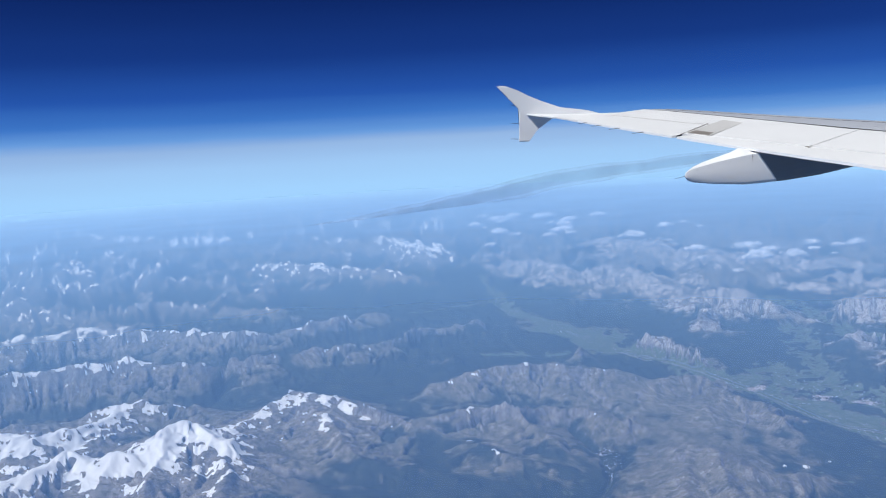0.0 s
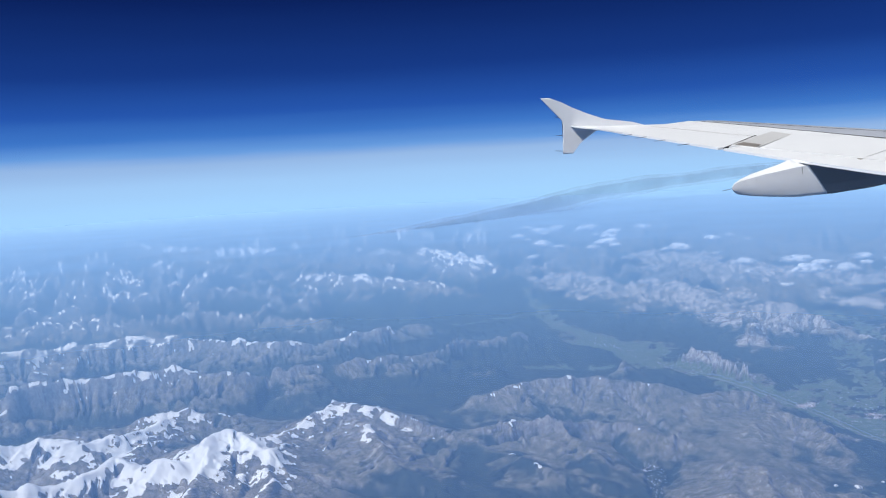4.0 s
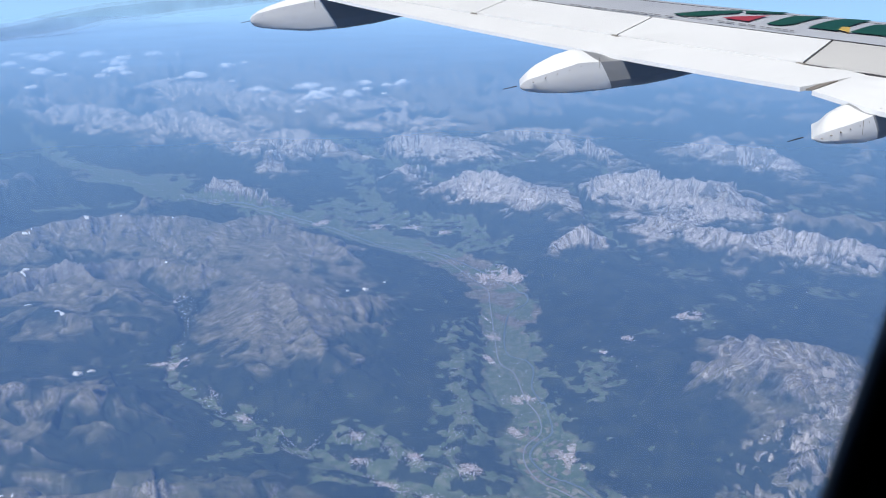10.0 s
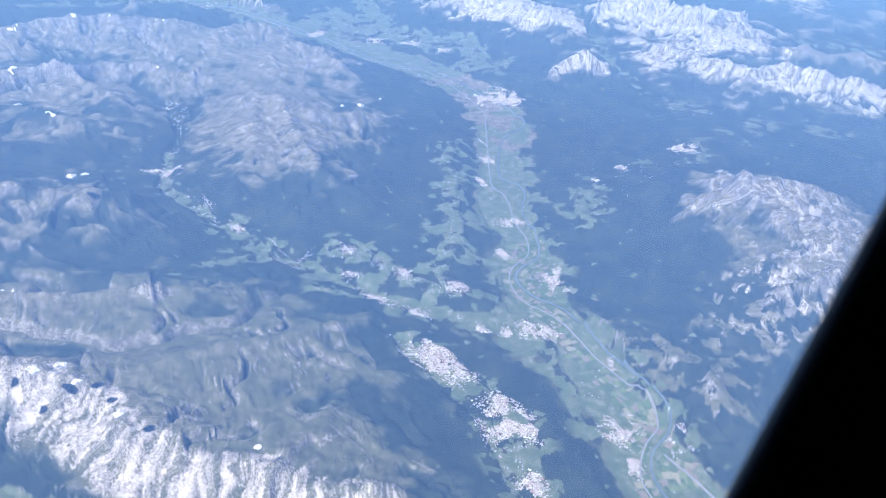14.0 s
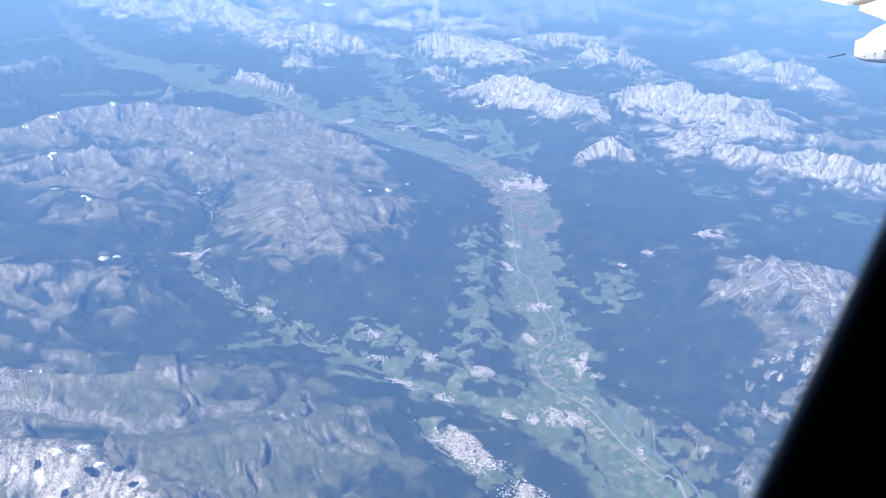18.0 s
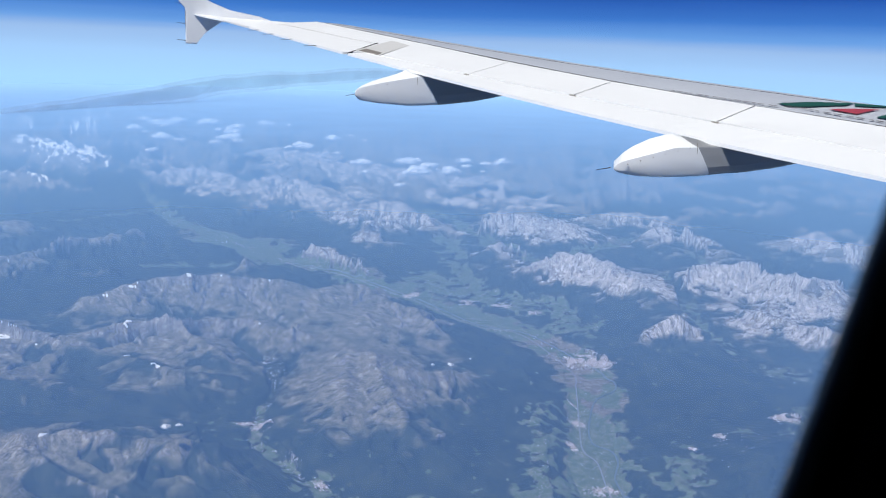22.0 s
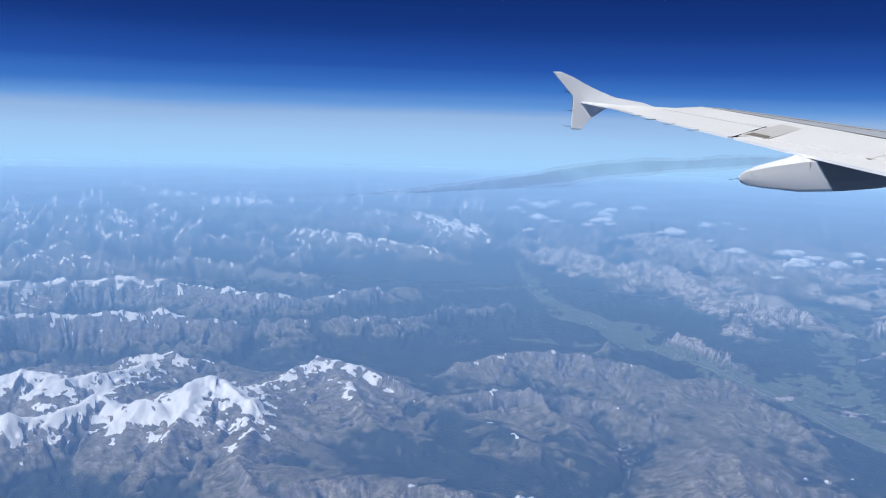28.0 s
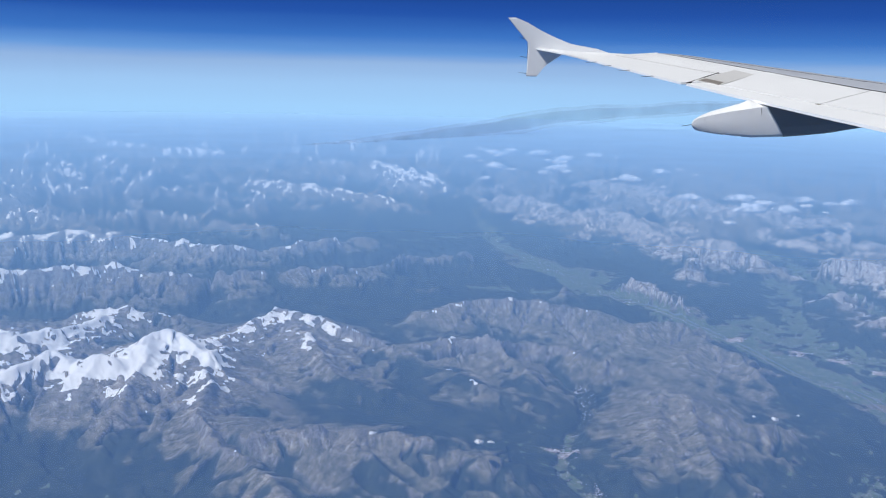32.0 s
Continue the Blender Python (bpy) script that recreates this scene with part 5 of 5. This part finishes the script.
def curve_through(points, step):
    """A smooth line through the points, with a stop about every step metres."""
    out = []
    p = [Vector((*q, 0)) for q in points]
    p = [2 * p[0] - p[1], *p, 2 * p[-1] - p[-2]]
    for a, b, c, d in zip(p, p[1:], p[2:], p[3:]):
        n = max(2, int((c - b).length / step))
        for k in range(n):
            t = k / n
            out.append(0.5 * (2 * b + (c - a) * t + (2 * a - 5 * b + 4 * c - d) * t * t + (3 * b - a - 3 * c + d) * t ** 3))
    return out


def ribbon(name, points, width, lift, material, label, category):
    line = curve_through(points, 1.2)
    left, right = [], []
    for a, b in zip(line, line[1:]):
        side = Vector((a.y - b.y, b.x - a.x, 0)).normalized()
        w = width * (1 + 0.2 * noise.noise(a * 0.2))
        left.append(a + side * w)
        right.append(a - side * w)
    pts = left + right
    n = len(left)
    verts = [(v.x, v.y, float(h)) for v, h in zip(pts, drape([v.x for v in pts], [v.y for v in pts], lift))]
    faces = [(k, k + n, k + n + 1, k + 1) for k in range(n - 1)]
    skirt = [(x, y, h - 0.15) for x, y, h in verts]
    m = 2 * n
    faces += [(k, k + 1, m + k + 1, m + k) for k in range(n - 1)] + [(n + k + 1, n + k, m + n + k, m + n + k + 1) for k in range(n - 1)]
    return tagged(mesh_part(name, verts + skirt, faces, material), label, category, kind="structure")


def plain(name, low, high, scale, rough=0.8):
    n = Nodes(name)
    return n.principled(n.ramp(n.noise(scale, 5), [(0.3, low), (0.7, high)]), rough)


WATER = plain("river_water", (0.085, 0.115, 0.115), (0.13, 0.16, 0.155), 0.8, 0.35)
ASPHALT = plain("pale_asphalt", (0.17, 0.17, 0.17), (0.25, 0.245, 0.24), 1.5)
ribbon("river", RIVER, 0.26, 0.14, WATER, "grey-green river winding along the valley floor", "river")
ribbon("motorway", MOTORWAY, 0.17, 0.18, ASPHALT, "pale asphalt motorway beside the river", "road")
ribbon("runway", RUNWAY, 0.22, 0.16, ASPHALT, "straight pale asphalt strip in green fields", "road")


def house_material():
    n = Nodes("house_walls_and_roofs")
    island = n.tree.nodes.new("ShaderNodeNewGeometry").outputs["Random Per Island"]
    return n.principled(n.ramp(island, [(0.0, (0.50, 0.47, 0.46)), (0.3, (0.38, 0.32, 0.30)), (0.5, (0.30, 0.20, 0.17)), (0.7, (0.26, 0.23, 0.22)), (0.85, (0.68, 0.66, 0.65)), (1.0, (0.46, 0.42, 0.41))]), 0.8)


HOUSES = house_material()


def add_house(verts, faces, x, y, base, a, b, h, q, big):
    """One gabled house: four walls and two roof slopes."""
    c, s = math.cos(q), math.sin(q)
    k = len(verts)
    for dz in (-0.2, h):
        for p, w in ((-a, -b), (a, -b), (a, b), (-a, b)):
            verts.append((x + p * c - w * s, y + p * s + w * c, base + dz))
    top = h * (1.0 if big else 1.5)
    verts += [(x - a * c, y - a * s, base + top), (x + a * c, y + a * s, base + top)]
    faces += [(k, k + 1, k + 5, k + 4), (k + 1, k + 2, k + 6, k + 5), (k + 2, k + 3, k + 7, k + 6), (k + 3, k, k + 4, k + 7), (k + 4, k + 5, k + 9, k + 8), (k + 6, k + 7, k + 8, k + 9), (k + 4, k + 8, k + 7), (k + 5, k + 6, k + 9)]


def build_town(cx, cy, radius, seed):
    """A small town: many little gabled houses, some long sheds, thinning out to its edge."""
    r = random.Random(seed)
    far = math.hypot(cx, cy)
    grow = max(1.0, far / 190)
    count = int(19.0 * radius * radius / grow ** 1.15)
    spots = []
    turn = r.uniform(0, math.pi)
    for _ in range(count * 4):
        u, v = r.gauss(0, 0.36) + r.uniform(-0.4, 0.4), r.gauss(0, 0.24) + r.uniform(-0.3, 0.3)
        x = cx + radius * (u * math.cos(turn) - v * math.sin(turn))
        y = cy + radius * (u * math.sin(turn) + v * math.cos(turn))
        if noise.noise((x * 0.3, y * 0.3, 7)) > -0.25 + 0.3 * r.random():
            spots.append((x, y))
        if len(spots) >= count:
            break
    if len(spots) < 8:
        return
    ground = terrain(np.array([s[0] for s in spots], dtype=np.float32), np.array([s[1] for s in spots], dtype=np.float32))
    verts, faces = [], []
    for (x, y), z, d in zip(spots, ground[0], ground[1]):
        if z > 8.5 or d > 3.0:
            continue
        big = r.random() < 0.07
        a, b, h = (r.uniform(0.2, 0.45), r.uniform(0.12, 0.22), 0.08) if big else (r.uniform(0.07, 0.14), r.uniform(0.06, 0.10), r.uniform(0.06, 0.09))
        a, b, h = a * grow, b * grow, h * grow
        q = turn + (r.choice((0, math.pi / 2)) + r.gauss(0, 0.15))
        add_house(verts, faces, x, y, float(z) - (x * x + y * y) / (2 * EARTH), a, b, h, q, big)
    if faces:
        tagged(mesh_part("town", verts, faces, HOUSES), "pale valley town of small gabled houses among green meadows", "town", group="towns in the valley", kind="stuff")


for k, (x, y, r) in enumerate(TOWNS):
    build_town(x, y, r, 100 + k)


def build_farms():
    """Scattered farmhouses and barns along the valley floors."""
    r = random.Random(21)
    spots = []
    for name, count in (("main", 1500), ("terrace", 500), ("terrace_w", 500), ("terrace_s", 200), ("side", 1300), ("plateau", 200), ("flats", 200), ("main_b", 220)):
        wide, line = VALLEYS[name]
        for _ in range(count):
            k = r.randrange(len(line) - 1)
            u = r.random()
            x = line[k][0] + (line[k + 1][0] - line[k][0]) * u + r.gauss(0, wide * 0.7 + 1)
            y = line[k][1] + (line[k + 1][1] - line[k][1]) * u + r.gauss(0, wide * 0.7 + 1)
            spots.append((x, y))
    ground = terrain(np.array([s[0] for s in spots], dtype=np.float32), np.array([s[1] for s in spots], dtype=np.float32))
    verts, faces = [], []
    for (x, y), z, dv in zip(spots, ground[0], ground[1]):
        if z > 8 or dv > 1.2 or noise.noise((x * 0.25, y * 0.25, 3)) < -0.1:
            continue
        grow = max(1.0, math.hypot(x, y) / 190)
        add_house(verts, faces, x, y, float(z) - (x * x + y * y) / (2 * EARTH), r.uniform(0.06, 0.15) * grow, r.uniform(0.05, 0.09) * grow, 0.08 * grow, r.uniform(0, math.pi), False)
    tagged(mesh_part("farmhouses", verts, faces, HOUSES), "scattered pale farmhouses and barns on the meadows", "houses", kind="stuff")


build_farms()


def build_fields():
    farm = tagged(new("farmland"), "patchwork of green and brown fields on the flat valley floor", "fields", kind="structure")
    tones = [((0.06, 0.10, 0.038), (0.085, 0.13, 0.05)), ((0.10, 0.14, 0.06), (0.14, 0.175, 0.08)), ((0.16, 0.135, 0.10), (0.21, 0.175, 0.13)), ((0.19, 0.185, 0.12), (0.24, 0.225, 0.15)), ((0.045, 0.08, 0.03), (0.065, 0.10, 0.04))]
    mats = [plain("field", a, b, 0.9) for a, b in tones]
    r = random.Random(11)
    line = curve_through(RIVER, 1.9)
    cells = []
    for a, b in zip(line[8:], line[9:]):
        if a.y > 250:
            break
        way = (b - a).normalized()
        side = Vector((way.y, -way.x, 0))
        for s in (-1, 1):
            at = 0.9
            while at < 7.5:
                w = r.uniform(0.5, 1.5)
                cells.append((a + way * 0.05, way, side * s, at, w, 1.75))
                at += w + 0.06
    centre = [c[0] + c[2] * (c[3] + c[4] / 2) + c[1] * c[5] / 2 for c in cells]
    z, dv = terrain(np.array([c.x for c in centre], dtype=np.float32), np.array([c.y for c in centre], dtype=np.float32))[:2]
    kept = 0
    for (a, way, side, at, w, long), c, h, d in zip(cells, centre, z, dv):
        if h > 0.9 or d > 0.4 or kept >= 290:
            continue
        if any((c.x - x) ** 2 + (c.y - y) ** 2 < (0.45 * q) ** 2 for x, y, q in TOWNS) or r.random() < 0.2:
            continue
        long *= r.choice((0.48, 0.97, 0.97))
        pts = [a + side * (at + w * i / 2) + way * long * j / 2 for i in range(3) for j in range(3)]
        hs = drape([p.x for p in pts], [p.y for p in pts], 0.10)
        verts = [(p.x, p.y, float(q)) for p, q in zip(pts, hs)]
        faces = [(i * 3 + j, i * 3 + j + 1, i * 3 + j + 4, i * 3 + j + 3) for i in range(2) for j in range(2)]
        rim = [0, 1, 2, 5, 8, 7, 6, 3]
        verts += [(verts[k][0], verts[k][1], verts[k][2] - 0.2) for k in rim]
        faces += [(rim[k], rim[(k + 1) % 8], 9 + (k + 1) % 8, 9 + k) for k in range(8)]
        mesh_part("field", verts, faces, r.choice(mats), farm)
        kept += 1


build_fields()


# ---- clouds ----
def cloud_material(name, scale):
    n = Nodes(name)
    white = n.node("ShaderNodeBsdfDiffuse", Color=(0.93, 0.93, 0.94))
    glow = n.node("ShaderNodeBsdfTranslucent", Color=(0.93, 0.93, 0.94))
    body = n.node("ShaderNodeMixShader", Fac=0.35, i1=white, i2=glow)
    wisps = n.ramp(n.noise(scale, 6, 0.7), [(0.36, 0.0), (0.56, 1.0)])
    return n.done(n.node("ShaderNodeMixShader", Fac=wisps, i1=n.node("ShaderNodeBsdfTransparent"), i2=body))


CLOUD = cloud_material("cloud", 0.9)
FAR_CLOUD = cloud_material("distant_cloud", 0.22)


def build_cloud(x, y, z, size, seed, flat, puffs, label, group, material):
    """A heap of many small puffs with a flat base and a ragged outline."""
    r = random.Random(seed)
    bm = bmesh.new()
    heap = [(0.0, 0.0, 0.2)]
    for k in range(puffs):
        u, v, q = r.choice(heap)
        turn = r.uniform(0, math.tau)
        u, v = u + 0.8 * q * math.cos(turn), v + 0.55 * q * math.sin(turn)
        q = max(0.07, r.uniform(0.12, 0.24) * math.exp(-1.5 * (u * u + v * v)))
        heap.append((u, v, q))
        q *= size
        m = Matrix.Translation((size * u, size * v, size * flat * 0.5 * r.random() * math.exp(-3 * (u * u + v * v)))) @ Matrix.Diagonal((q * r.uniform(1.0, 1.5), q, max(q * r.uniform(0.5, 0.9), size * flat * 0.4), 1))
        bmesh.ops.create_icosphere(bm, subdivisions=2, radius=1.0, matrix=m)
    for v in bm.verts:
        p = v.co / size * 9 + Vector((seed, 0, 0))
        v.co += Vector((noise.noise(p), noise.noise(p + Vector((7, 0, 0))), 0.7 * noise.noise(p + Vector((0, 7, 0))))) * size * 0.05
        v.co.z = max(v.co.z, -size * 0.05)
    ob = part("cloud", bm, material, shade=True)
    ob.location = (x, y, z - (x * x + y * y) / (2 * EARTH))
    ob.rotation_euler.z = r.uniform(-0.4, 0.4)
    return tagged(ob, label, "cloud", group=group)


for k, (x, y, z, r) in enumerate(CLOUDS):
    build_cloud(x, y, z + 0.8, r * 0.75, k, 0.35, 22, "small white cumulus cloud hanging at a mountain crest", "small clouds", CLOUD)
puff_seed = random.Random(9)
crowd = []
for x, y, z, r in FAR_CLOUDS:
    crowd.append((x, y, z, r))
    far = math.hypot(x, y) / 900
    for _ in range(2):
        crowd.append((x + puff_seed.gauss(0, 22 * far), y + puff_seed.gauss(0, 45 * far), z - puff_seed.uniform(0, 4), r * puff_seed.uniform(0.3, 0.65)))
for k, (x, y, z, r) in enumerate(crowd):
    build_cloud(x, y, z, r * 1.7, 50 + k, 0.14, 26, "flat white fair-weather cloud over distant mountains", "distant clouds", FAR_CLOUD)


def build_trail():
    """The old grey vapour trail of another aircraft, drifting and spreading."""
    n = Nodes("vapour")
    wisps = n.ramp(n.noise(0.03, 5, 0.55), [(0.25, 0.045), (0.75, 0.13)])
    veil = n.node("ShaderNodeBsdfDiffuse", Color=(0.42, 0.44, 0.54))
    mat = n.done(n.node("ShaderNodeMixShader", Fac=wisps, i1=n.node("ShaderNodeBsdfTransparent"), i2=veil))
    stops = [(24, -1.2, 2000, 8), (18.8, -1.5, 1800, 10), (11.8, -2.1, 1500, 11), (8.2, -2.45, 1350, 11), (4.5, -3.2, 1200, 11), (-0.7, -4.2, 1050, 9), (-5.3, -4.85, 950, 7), (-10.5, -5.25, 880, 5), (-16, -5.55, 840, 1.5)]
    pts = []
    for az, el, far, w in stops:
        a, e = radians(az), radians(el)
        pts.append((Vector((far * math.sin(a) * math.cos(e), far * math.cos(a) * math.cos(e), EYE_Z + far * math.sin(e))), w))
    line = []
    for (a, w), (b, v) in zip(pts, pts[1:]):
        line += [(a.lerp(b, k / 10), w + (v - w) * k / 10) for k in range(10)]
    trail = tagged(new("vapour_trail"), "thin grey vapour trail fading above the mountains", "contrail")
    for name, size in (("outer_veil", 1.4), ("core", 0.85)):
        bm = bmesh.new()
        rings = []
        for c, w in line:
            side = Vector((c.x, c.y, 0)).normalized()
            wob = 1 + 0.3 * noise.noise(c * 0.008)
            c = c + Vector((0, 0, 2.5 * noise.noise(c * 0.005)))
            rings.append([bm.verts.new(c + (side * math.cos(k * math.tau / 10) + Vector((0, 0, 1)) * math.sin(k * math.tau / 10)) * w * size * wob * (1 + 0.12 * noise.noise(c * 0.012 + Vector((k, 0, 0))))) for k in range(10)])
        for p, q in zip(rings, rings[1:]):
            for k in range(10):
                bm.faces.new((p[k], p[(k + 1) % 10], q[(k + 1) % 10], q[k]))
        bmesh.ops.recalc_face_normals(bm, faces=bm.faces[:])
        part(name, bm, mat, trail, shade=True)
    return trail


build_trail()
